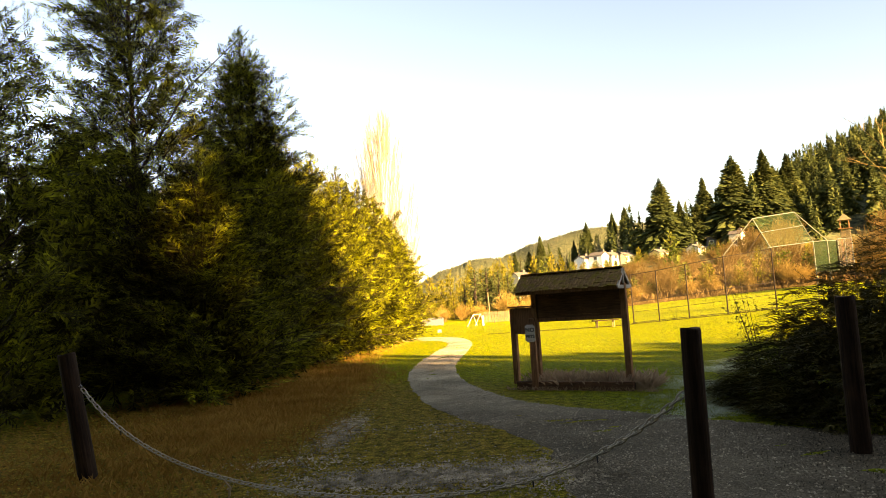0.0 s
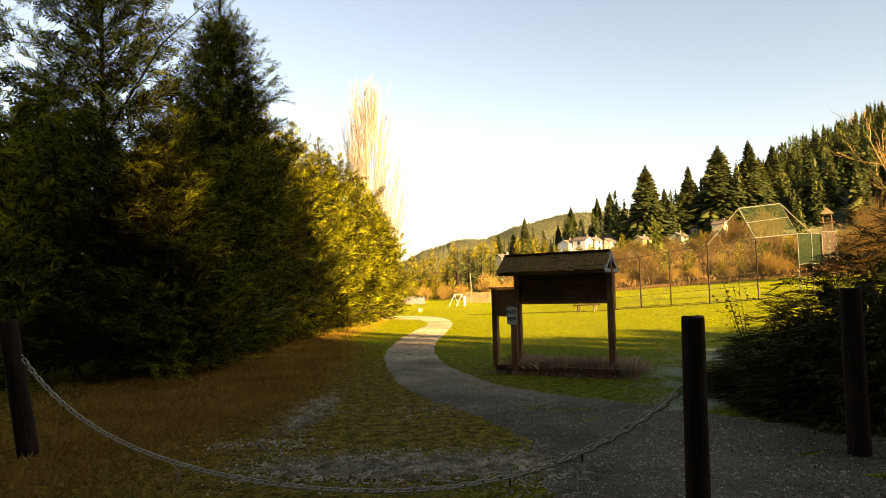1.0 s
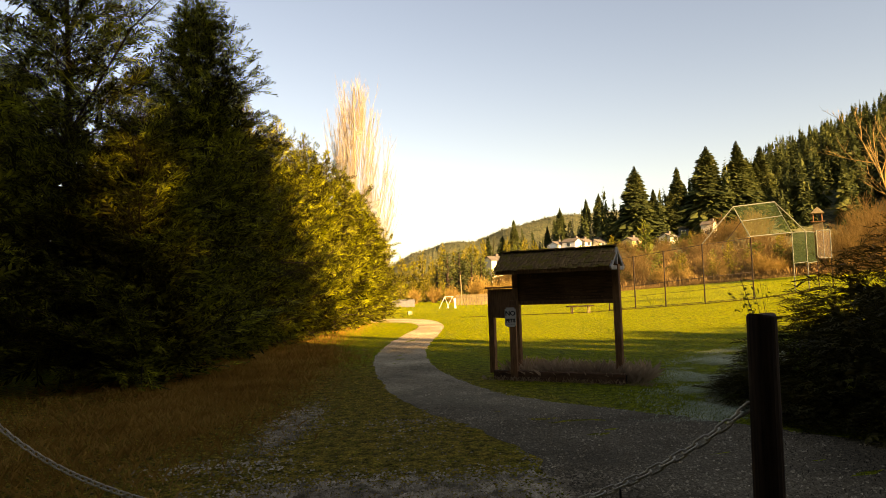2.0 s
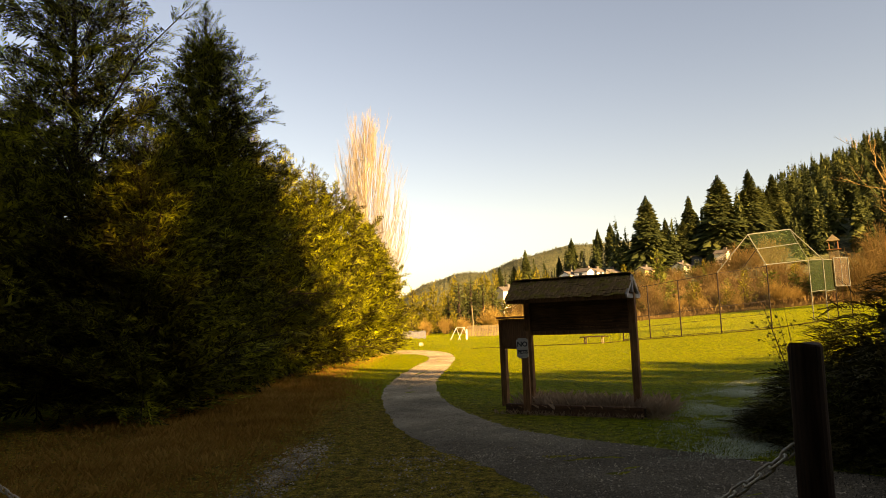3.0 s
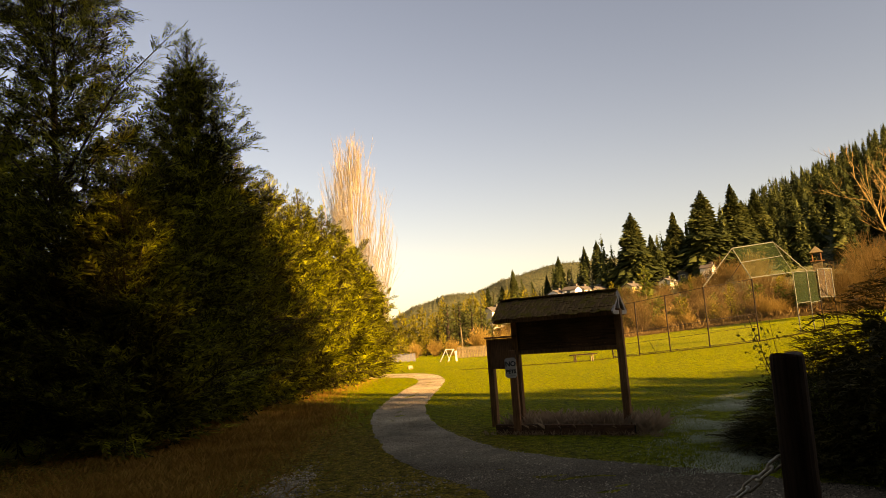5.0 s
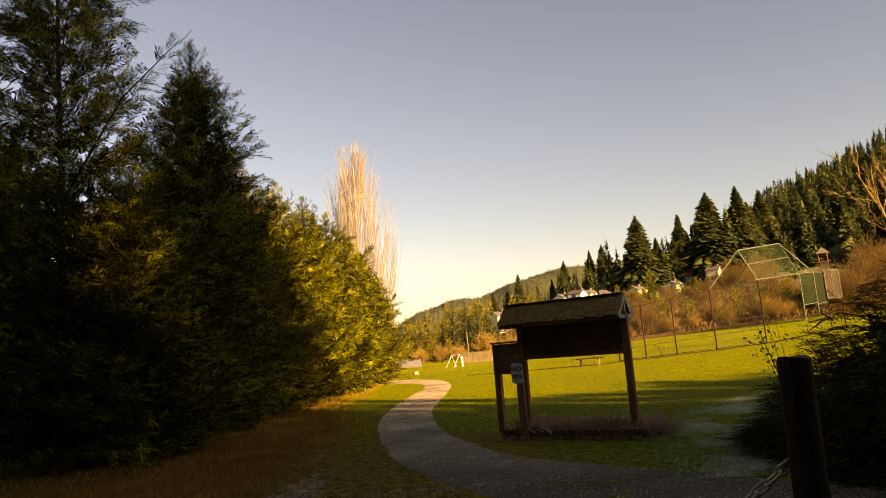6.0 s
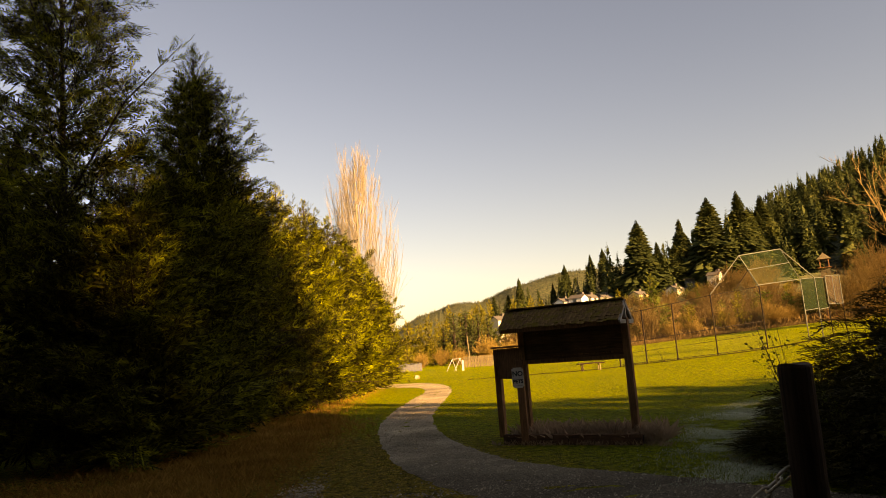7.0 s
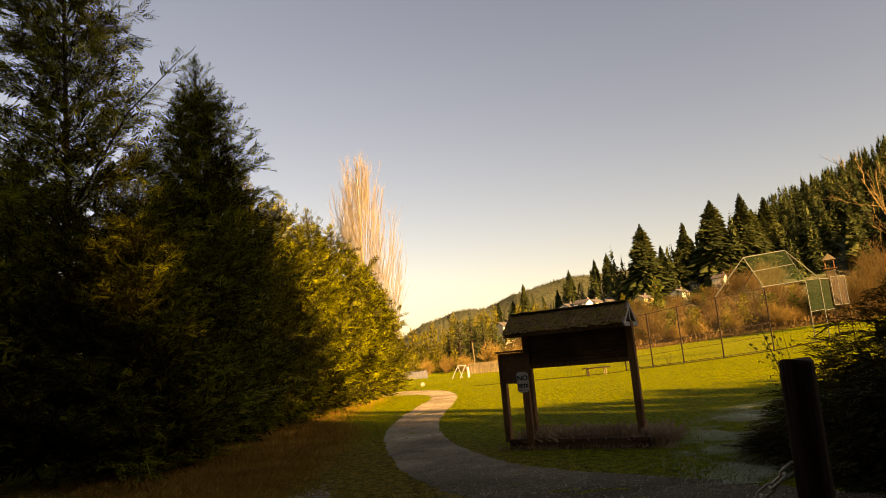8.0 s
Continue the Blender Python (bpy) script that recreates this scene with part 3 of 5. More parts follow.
hedge_a = cypress("cypress_tree", 7.8, 2.2, 330, 14, "bushy yellow-green cypress in a tall hedge row", 0.14, HEDGE, power=0.46, ragged=0.45, fill=1100, gap=0.14, rise=(25, 62), strays=0.2, shape=(12, 0.42, 0.034))
place(hedge_a, -5.9, 13.2, 0.3, 0.74, squash=1.35)
hedge_b = cypress("cypress_tree", 7.8, 2.2, 330, 15, "bushy yellow-green cypress in a tall hedge row", 0.14, HEDGE, power=0.54, ragged=0.48, fill=1100, gap=0.14, rise=(25, 62), strays=0.2, shape=(12, 0.42, 0.034))
place(hedge_b, -5.9, 20.6, 0.9, 1.0)
hedge_c = cypress("cypress_tree", 7.8, 2.2, 170, 16, "bushy yellow-green cypress in a tall hedge row", 0.14, HEDGE, power=0.54, ragged=0.48, fill=380, gap=0.2, plume=(0.45, 0.80), shape=(9, 0.46, 0.052), rise=(25, 62), strays=0.2)
place(hedge_c, -4.8, 29.8, 0.2, 1.02)
ROW = [(-9.9, 12.6, 0.75), (-10.7, 16.5, 1.0), (-12.6, 19.5, 1.1), (-7.9, 19.6, 1.02), (-7.3, 23.2, 1.0), (-9.6, 17.2, 0.95), (-5.6, 23.6, 1.02), (-5.2, 26.6, 1.03), (-4.5, 33.2, 0.98), (-4.3, 37.0, 0.92), (-4.2, 41.0, 0.88), (-4.5, 45.0, 0.86), (-5.0, 49.5, 0.82), (-5.4, 54.5, 0.8)]
for i, (x, y, s) in enumerate(ROW):
    copy_at(hedge_c if y > 28 or x < -7 else (hedge_a if i % 2 else hedge_b), x, y, 1.7 * i, s, 1.0 + 0.08 * math.sin(5 * i))


def juniper_mound():
    """A wide spreading shrub: low arching limbs with rough sprays, higher away from the walk."""
    rng = np.random.default_rng(21)
    shapes = [plume_shape(13, 0.38, 0.022, rng=rng, hook=0.5) for _ in range(3)]
    segs = []
    n = 8000
    a, r = rng.uniform(0, 2 * math.pi, n), rng.uniform(0, 1, n) ** 0.38
    full = (np.abs(np.cos(a)) ** 2.7 + np.abs(np.sin(a)) ** 2.7) ** (-1 / 2.7)
    x, y = 3.0 * r * full * np.cos(a), 2.6 * r * full * np.sin(a)
    lump = np.array([noise.noise((px * 1.3, py * 1.3, 3)) for px, py in zip(x, y)])
    tops = (1 - r ** 5) * np.clip(2.75 + 0.65 * x, 0.5, 2.9) + 0.22 * lump
    z = np.maximum(tops * rng.uniform(0.0, 1, n) ** 0.6, 0.08)
    x, y = x * (1 + 0.12 * lump), y * (1 + 0.12 * lump)
    out = np.stack([x, y, 0.25 + 0 * x], 1)
    d = unit(unit(out) + rng.normal(0, 1, (n, 3)) * np.array([0.55, 0.55, 0.20]) + np.array([-0.15, -0.2, 0.10]))
    O = np.stack([x, y, z], 1)
    vs, fs, base = [], [], 0
    size = rng.uniform(0.18, 0.44, n)
    U = unit(np.array([0, 0, 1.0]) + rng.normal(0, 0.22, (n, 3)))
    for j, sh in enumerate(shapes):
        v, f = place_plumes(sh, O[j::3], d[j::3], U[j::3], size[j::3], 0.25)
        vs.append(v)
        fs.append(f + base)
        base += len(v)
    v = np.concatenate(vs)
    v[:, 2] = np.maximum(v[:, 2], 0.02)
    m = 600
    a2, r2 = rng.uniform(0, 2 * math.pi, m), 0.74 * np.sqrt(rng.uniform(0, 1, m))
    x2, y2 = 3.2 * r2 * np.cos(a2), 2.7 * r2 * np.sin(a2)
    z2 = np.maximum(0.1, (1 - r2 ** 5) * np.clip(2.1 + 0.55 * x2, 0.25, 2.3) * rng.uniform(0.05, 0.9, m))
    w, f = place_plumes(plume_shape(7, 0.6, 0.14, rng=rng), np.stack([x2, y2, z2], 1), unit(rng.normal(0, 1, (m, 3))), unit(rng.normal(0, 1, (m, 3))), rng.uniform(0.3, 0.5, m))
    w[:, 2] = np.maximum(w[:, 2], 0.02)
    fs.append(f + len(v))
    v = np.concatenate([v, w])
    for i in range(70):
        t = rng.uniform(0, 2 * math.pi)
        q = rng.uniform(0.8, 2.5)
        tip = np.array([q * math.cos(t), 0.9 * q * math.sin(t), 0.4 + 0.8 * rng.uniform(0, 1)])
        segs.append((np.array([0.3 * math.cos(t), 0.3 * math.sin(t), 0.1]), tip * 0.5 + np.array([0, 0, 0.25]), tip, 0.02))
    shrub = thing("juniper_shrub", Matrix(), "wide dark spreading juniper shrub beside the gravel", "shrub")
    V, F = stem_mesh(0.8, 0.09, segs, rng)
    mesh_object("trunk", V, F, M_BARK, shrub, True)
    mesh_object("crown", v, np.concatenate(fs), M_JUNIPER, shrub)
    shrub.matrix_basis = pose(6.92, 8.1, 0)


juniper_mound()


def twig_mesh(rng, stems, tall, radius, splits=5, width=0.02, spread=0.5, narrow=False):
    """Bare branches as thin crossed blades, forking twice."""
    A, B, W = [], [], []
    for i in range(stems):
        az, q = rng.uniform(0, 2 * math.pi), rng.uniform(0, 1) ** 0.6
        if narrow:
            h = rng.uniform(0.12, 1.0)
            out = radius * math.sin(math.pi * min(1, 0.12 + 0.88 * h) ** 1.15) ** 0.7 * rng.uniform(0.15, 1) ** 0.6
            c, q = math.cos(az), math.sin(az)
            p1 = np.array([out * c, out * q, tall * h])
            p0 = np.array([0.45 * out * c, 0.45 * out * q, max(0.2, tall * h - 2.2 * out - tall * rng.uniform(0.08, 0.16))])
        else:
            p0 = np.array([0.25 * radius * q * math.cos(az), 0.25 * radius * q * math.sin(az), 0.0])
            p1 = np.array([radius * q * math.cos(az), radius * q * math.sin(az), tall * (1 - 0.45 * q * q) * rng.uniform(0.7, 1)])
        A.append(p0), B.append(p1), W.append(width * 1.6)
        for j in range(splits):
            t = rng.uniform(0.3, 0.95)
            a = p0 + (p1 - p0) * t
            ln = np.linalg.norm(p1 - p0) * rng.uniform(0.25, 0.5)
            d = unit((p1 - p0) / np.linalg.norm(p1 - p0) + rng.normal(0, spread, 3) + np.array([0, 0, 0.35]))
            b = a + d * ln
            A.append(a), B.append(b), W.append(width)
            for k in range(2):
                c = a + d * ln * rng.uniform(0.3, 0.9)
                A.append(c), B.append(c + unit(d + rng.normal(0, spread, 3)) * ln * 0.5), W.append(width * 0.7)
    A, B, W = np.array(A), np.array(B), np.array(W)[:, None]
    d = unit(B - A)
    u = unit(np.cross(d, np.array([0.3, 0.5, 0.81])))
    w = np.cross(d, u)
    v = np.concatenate([np.stack([A - u * W, A + u * W, B + u * W * 0.2, B - u * W * 0.2], 1), np.stack([A - w * W, A + w * W, B + w * W * 0.2, B - w * W * 0.2], 1)], 0).reshape(-1, 3)
    return v, np.arange(len(v)).reshape(-1, 4)


def bare_plant(name, label, category, seed, mat, group="", **kw):
    rng = np.random.default_rng(seed)
    v, f = twig_mesh(rng, **kw)
    p = thing(name, Matrix(), label, category, group)
    mesh_object("crown", v, f, mat, p)
    return p


def fir(name, seed, label, tall=22.0, radius=6.6, mat=None, limbs=150, group="", sprays=7, dense=420, big=1.0, power=0.92, skirt=0.9, taper=0.6, coarse=False, bare=0.03):
    fine = dict(spray=(0.065 * tall * big, 0.125 * tall * big), shape_args=(5, 0.5, 0.13), fill_shape=(5, 0.5, 0.16)) if coarse else dict(spray=(0.040 * tall * big, 0.082 * tall * big), shape_args=(5, 0.46, 0.10), fill_shape=(5, 0.5, 0.15))
    return conifer(name, tall, radius, limbs, sprays, seed, mat or M_FIR, label, 0.35, group, bare=bare, power=power, lift=(-22, 2), ragged=0.26, inner=0.2, fill=dense, scatter=0.42, skirt=skirt, taper=taper, **fine)


def fir_crown(tall, radius, boughs, rng, power=0.8, thick=0.30, loose=0.16):
    """A dense cone of layered boughs: each one three pointed fans that sag and turn up at the tip, round a ragged leafy heart. Corners, four to a leaf."""
    h = (np.arange(boughs) + rng.uniform(0, 1, boughs)) / boughs
    h = 0.03 + 0.965 * h ** 1.08
    az = np.arange(boughs) * 2.399963 + rng.uniform(-0.5, 0.5, boughs)
    lump = 1 + 0.16 * np.sin(2 * az + 11 * h + rng.uniform(0, 6)) + 0.10 * np.sin(31 * h + rng.uniform(0, 6))
    reach = (radius * (1 - h) ** power * np.minimum(1, 0.72 + 2.0 * h) + 0.012 * tall * (1 - h) + 0.004 * tall) * lump * rng.uniform(0.62, 1.18, boughs)
    out = []
    for turn, share, start in ((0.0, 1.0, 0.55), (0.34, 0.86, 0.46), (-0.34, 0.86, 0.46), (0.0, 0.62, 0.12)):
        a = az + turn * rng.uniform(0.7, 1.3, boughs)
        c, q = np.cos(a), np.sin(a)
        r1 = reach * share
        r0, rm = r1 * start, r1 * (0.5 + 0.5 * start)
        z = tall * h + reach * rng.uniform(-loose, loose, boughs)
        w = thick * reach * rng.uniform(0.5, 1.0, boughs) + 0.003 * tall
        roll = rng.uniform(-0.9, 0.9, boughs) * w
        sag = reach * rng.uniform(0.16, 0.42, boughs) * (1 - 1.1 * h)
        out.append(np.stack([np.stack([c * r0, q * r0, z + 0.10 * reach], 1), np.stack([c * rm - q * w, q * rm + c * w, z - 0.55 * sag + roll], 1),
                             np.stack([c * r1, q * r1, z - sag], 1), np.stack([c * rm + q * w, q * rm - c * w, z - 0.55 * sag - roll], 1)], 1))
    k = max(24, boughs // 3)
    hh, a = rng.uniform(0.02, 0.90, k), rng.uniform(0, 6.2832, k)
    r = 0.52 * radius * (1 - hh) ** power * rng.uniform(0.5, 1.1, k)
    c, q, z = np.cos(a), np.sin(a), tall * hh
    w, d = 0.30 * radius * (1 - hh) + 0.01 * tall, 0.055 * tall * rng.uniform(0.7, 1.4, k)
    out.append(np.stack([np.stack([c * r * 0.7, q * r * 0.7, z + d], 1), np.stack([c * r - q * w, q * r + c * w, z], 1), np.stack([c * r * 1.25, q * r * 1.25, z - d], 1), np.stack([c * r + q * w, q * r - c * w, z], 1)], 1))
    return np.concatenate(out).reshape(-1, 3)


def slope_fir(seed, label, radius):
    rng = np.random.default_rng(seed)
    tree = thing("fir_tree", Matrix(), label, "tree", FIRS)
    V, F = stem_mesh(22.0, 0.35, [], rng)
    mesh_object("trunk", V, F, M_BARK, tree, True)
    v = fir_crown(22.0, 0.9 * radius, 1300, rng, 0.8, 0.14, 0.24)
    mesh_object("crown", v, np.arange(len(v)).reshape(-1, 4), M_FIR, tree)
    return tree


FIRS = "tall firs on the slope"
fir_a = slope_fir(31, "tall dark green fir on the slope", 4.9)
fir_b = slope_fir(32, "tall dark green fir on the slope", 4.4)
fir_c = slope_fir(33, "broad dark green fir on the slope", 5.6)
# tip places: x, y, z of the top
TIPS = [(17.5, 230, 19.5), (26.8, 233, 25.1), (23, 236, 20), (29.3, 220, 16.2), (39.4, 240, 23.1), (52.4, 285, 34.7), (56, 282, 29), (51.3, 230, 31.1), (54.5, 225, 32.2), (58, 222, 26.5), (62, 226, 25),
        (49.6, 167, 30.8), (52.5, 171, 26), (56.6, 175, 26.1), (60, 172, 25), (66.6, 185, 33.4), (70.3, 190, 29.3), (68.9, 170, 35.9), (72, 173, 31), (76.2, 169, 36.8), (80, 172, 33), (87.4, 180, 37.5), (84, 176, 33), (94, 185, 33.5), (91, 190, 36)]
for i, (x, y, top) in enumerate(TIPS):
    g = float(height(x, y))
    src = (fir_a, fir_b, fir_c)[i % 3]
    s = max(0.3, (top - g) / 22.0)
    if i < 3:
        place(src, x, y, i, s, squash=1.2)
    else:
        copy_at(src, x, y, 2.1 * i, s, (1.3 if y < 200 else 1.0) + 0.25 * ((i * 7) % 5) / 5)


def far_woods(name, label, spots, seed, share=90, mat=None, wide=1.0):
    """Woods too far off to count: many small firs in one mesh."""
    rng = np.random.default_rng(seed)
    V = []
    for x, y, tall in spots:
        z0 = float(height(x, y)) - 0.5
        rad = wide * tall * rng.uniform(0.15, 0.22)
        v = fir_crown(tall, rad, int(share * max(0.7, tall / 14.0) ** 1.3), rng, 0.85, 0.27)
        V.append(v + np.array([x, y, z0]))
    V = np.concatenate(V)
    ob = mesh_object(name, V, np.arange(len(V)).reshape(-1, 4), mat or M_FIR)
    return tagged(ob, label, "trees", kind="stuff")


wr = np.random.default_rng(5)
br0 = np.random.default_rng(6)
spots = []
for i in range(560):
    y = wr.uniform(150, 420)
    b = wr.uniform(0.40, 0.80)
    if y < 190 and b < 0.5:
        continue
    spots.append((b * y, y, wr.uniform(8, 17) * (1 + 2.2 * max(0, b - 0.50))))
for x, y, top in TIPS:
    for k in range(9):
        px, py = x + wr.normal(0, 4.0), y + 4 + wr.normal(0, 3)
        spots.append((px, py, max(4.0, (top - float(height(px, py))) * wr.uniform(0.55, 0.88))))
far_woods("hillside_woods", "dense dark fir woods on the steep hillside", spots, 6, 80)
spots = []
for i in range(3600):
    y = wr.uniform(640, 1000)
    spots.append((wr.uniform(-150, 330), y, wr.uniform(2.5, 4.8)))
far_woods("ridge_woods", "distant wooded ridge with haze in its colour", spots, 7, 7, M_HAZE_WOOD, 2.4)
spots = [(wr.uniform(-45, 75), wr.uniform(200, 330), wr.uniform(4, 9)) for _ in range(260)]
far_woods("valley_woods", "mixed woods on the valley floor", spots, 8, 40, M_HAZE_WOOD)

n = 15000
bx, by = br0.uniform(8, 62, n), br0.uniform(86, 97, n)
bank = (bx, by + 0.06 * bx)

# poplar behind the hedge
poplar = bare_plant("poplar_tree", "tall bare columnar poplar glowing in low sun", "tree", 41, M_POPLAR, stems=210, tall=28.5, radius=4.6, splits=9, width=0.022, spread=0.13, narrow=True)
V, F = stem_mesh(27, 0.4, [], np.random.default_rng(1))
mesh_object("trunk", V, F, M_POPLAR, poplar, True)
place(poplar, -10.5, 90, 0, 1.03, squash=1.14)

# bare russet bushes along the bank and by the valley fence
BUSH = "bare russet bushes along the bank"
bush_a = bare_plant("bare_bush", "bare russet twiggy bush on the bank", "bush", 51, M_TWIG, BUSH, stems=36, tall=4.2, radius=3.0, splits=7, width=0.022)
bush_b = bare_plant("bare_bush", "bare russet twiggy bush on the bank", "bush", 52, M_TWIG, BUSH, stems=32, tall=5.2, radius=2.6, splits=8, width=0.022)
place(bush_a, 12.5, 98, 0, 0.9)
place(bush_b, 30, 100, 0, 1)
br = np.random.default_rng(9)
for i in range(60):
    x = 10 + 68 * (i + br.uniform(0, 1)) / 60
    y = br.uniform(94, 140)
    copy_at(bush_a if i % 2 else bush_b, x, y, br.uniform(0, 6), br.uniform(0.35, 0.95), br.uniform(0.9, 1.5))
for i in range(30):
    y = br.uniform(126, 150)
    copy_at(bush_a if i % 2 else bush_b, y * (0.17 + 0.26 * (i + br.uniform(0, 1)) / 30), y, br.uniform(0, 6), br.uniform(0.35, 0.65), br.uniform(1.2, 1.8))
for x, y, s in ((44.2, 75, 1.15), (46.6, 76, 1.0), (62, 138, 1.2), (66, 142, 1.3), (70, 146, 1.3), (58, 140, 1.1), (64, 150, 1.2), (72, 152, 1.4), (50.6, 78, 1.5), (55, 84, 1.6), (59.5, 92, 1.8), (58, 100, 1.3), (64, 98, 2.0), (11, 96, 0.9), (14, 104, 1.2)):
    copy_at(bush_b if x > 40 else bush_a, x, y, x, s)
def bare_tree(label, seed, fork, tall, radius, mat):
    """A leafless tree: a short trunk that forks into long limbs, each forking again into boughs and twigs."""
    rng = np.random.default_rng(seed)
    segs = []

    def grow(a, way, length, girth, level):
        bend = unit(way + rng.normal(0, 0.16, 3) + np.array([0, 0, 0.16]))
        mid = a + way * 0.5 * length
        tip = mid + bend * 0.5 * length
        segs.append((a, mid, tip, girth))
        if level == 0:
            return
        for k in range((4, 4, 5, 6)[level - 1]):
            t = rng.uniform(0.30, 1.0)
            p = (1 - t) ** 2 * a + 2 * t * (1 - t) * mid + t * t * tip
            d = unit(bend + rng.normal(0, 0.42, 3) + np.array([0, 0, 0.12]))
            grow(p, d, length * rng.uniform(0.32, 0.58), max(0.012, girth * 0.45), level - 1)
    for k in range(7):
        az = 2 * math.pi * (k + rng.uniform(0, 0.7)) / 7
        q = radius * rng.uniform(0.35, 0.8)
        way = unit(np.array([q * math.cos(az), q * math.sin(az), 0.75 * (tall - fork)]))
        grow(np.array([0.1 * math.cos(az), 0.1 * math.sin(az), fork * rng.uniform(0.85, 1.05)]), way, (tall - fork) * rng.uniform(0.62, 0.85), 0.12, 3)
    t = thing("bare_tree", Matrix(), label, "tree")
    V, F = stem_mesh(fork * 1.08, 0.34, [], rng)
    mesh_object("trunk", V, F, mat, t, True)
    V, F = stem_mesh(0.5, 0.2, segs, rng)
    mesh_object("crown", V, F, mat, t)
    return t


place(bare_tree("large bare tree with pale spreading limbs in low sun", 55, 4.2, 15.5, 6.0, M_LIMB), 41.8, 60)

# green shrubs and small evergreens among the bushes and along the valley fence
SHRUB = "evergreen shrubs and small trees"
ev_a = conifer("evergreen_tree", 7, 2.6, 34, 8, 61, M_BROAD, "small yellow-green evergreen tree", 0.12, SHRUB, bare=0.03, power=0.6, spray=(0.5, 1.0), ragged=0.45, shape_args=(5, 0.5, 0.17), fill=90, fill_shape=(5, 0.5, 0.2))
olive = conifer("valley_tree", 7, 2.4, 54, 9, 62, M_OLIVE, "golden-green budding tree in the valley", 0.12, "golden-green valley trees", bare=0.05, power=0.5, spray=(0.45, 0.95), ragged=0.5, lift=(25, 60), shape_args=(6, 0.42, 0.13), fill=110, fill_shape=(6, 0.5, 0.16))


def stand(src, x, y, top, wide=1.0, first=False):
    """A tree of a 7 m kind stood on the ground so that its tip reaches a height."""
    size = max(0.2, (top - float(height(x, y))) / 7.0)
    if first:
        return place(src, x, y, x, size, squash=wide)
    return copy_at(src, x, y, 3.1 * x + y, size, wide)


stand(ev_a, 36.9, 120, 12.8, 0.85, True)
stand(olive, -2.4, 110, 7.6, 0.75, True)
for x, y, top, wide in ((-3.9, 108, 6.6, 0.8), (-0.9, 112, 6.7, 0.7), (0.3, 120, 7.6, 0.7), (-5.6, 106, 6.8, 0.9), (-7.5, 104, 6.4, 0.9), (-1.8, 98, 3.6, 1.1), (0.6, 96, 3.0, 1.2), (-3.4, 94, 3.2, 1.2), (-5.0, 90, 3.6, 1.1),
                        (1.4, 152, 11.3, 0.7), (4.0, 150, 10.2, 0.8), (6.2, 148, 10.6, 0.8), (8.3, 150, 11.6, 0.7), (15.0, 218, 17.5, 0.6), (10.2, 215, 15.5, 0.7), (15.6, 150, 12.4, 0.6), (19.5, 150, 12.2, 0.65), (22.0, 152, 11.8, 0.7), (25.0, 152, 10.4, 0.8), (27.5, 154, 10.8, 0.8),
                        (41.4, 160, 13.3, 1.0), (52.0, 120, 9.0, 1.0), (60.0, 118, 9.5, 1.0)):
    stand(olive, x, y, top, wide)
for x, y, top, wide in ((8.7, 110, 4.9, 1.6), (9.9, 111, 5.2, 1.5), (6.8, 140, 9.0, 0.8), (9.6, 142, 8.2, 0.9), (5.0, 128, 7.0, 0.8), (17.5, 148, 11.0, 0.8), (23.5, 148, 10.2, 0.8), (29.5, 150, 10.2, 0.9), (31.5, 148, 10.6, 1.0), (34.0, 152, 10.3, 1.1), (38.5, 150, 11.2, 1.0), (42.5, 150, 11.0, 1.1), (46.5, 148, 11.2, 1.1), (50.0, 148, 11.7, 1.0),
                        (54.0, 150, 11.8, 1.1), (58.0, 152, 12.4, 1.1), (61.0, 150, 13.4, 1.0), (33.5, 108, 6.0, 1.1), (39.5, 126, 9.6, 0.9), (48.0, 128, 9.8, 0.9), (-9.0, 66, 4.6, 1.2), (-11.0, 70, 6.0, 1.1)):
    stand(ev_a, x, y, top, wide)
for i in range(30):
    x = 27 + 40 * (i + br.uniform(0, 1)) / 30
    stand(ev_a if i % 3 else olive, x, br.uniform(153, 158), 9.9 + 0.10 * (x - 28) + br.uniform(-0.4, 0.8), br.uniform(0.7, 1.2))
for i in range(46):
    x = 12 + 50 * (i + br.uniform(0, 1)) / 46
    y = br.uniform(97, 112)
    stand((ev_a, olive, ev_a)[i % 3], x, y, float(height(x, y)) + br.uniform(2.2, 5.2), br.uniform(0.9, 1.4))
gold = bare_plant("golden_bush", "round golden twiggy bush in low sun", "bush", 58, M_GOLD, "golden twiggy bushes", stems=60, tall=3.1, radius=1.75, splits=7, width=0.02, spread=0.6)
place(gold, 5.4, 88, 0, 1.05)
for i in range(22):
    x = 13 + 46 * (i + br.uniform(0, 1)) / 22
    copy_at(gold, x, br.uniform(95, 104), 2.0 * i, br.uniform(0.5, 1.15))
for x, y, q in ((1.6, 88, 0.65), (2.5, 90, 0.55), (-0.6, 92, 0.7), (-3.0, 88, 0.6), (7.4, 90, 0.7), (9.0, 92, 0.9)):
    copy_at(gold, x, y, 2.0 * x, q)
dark = fir("fir_tree", 34, "dark bushy fir by the valley fence", 7.0, 2.6, None, 60, "dark firs in the valley", 9, 200, 1.25, 0.7)
stand(dark, 2.3, 112, 7.0, 0.7, True)
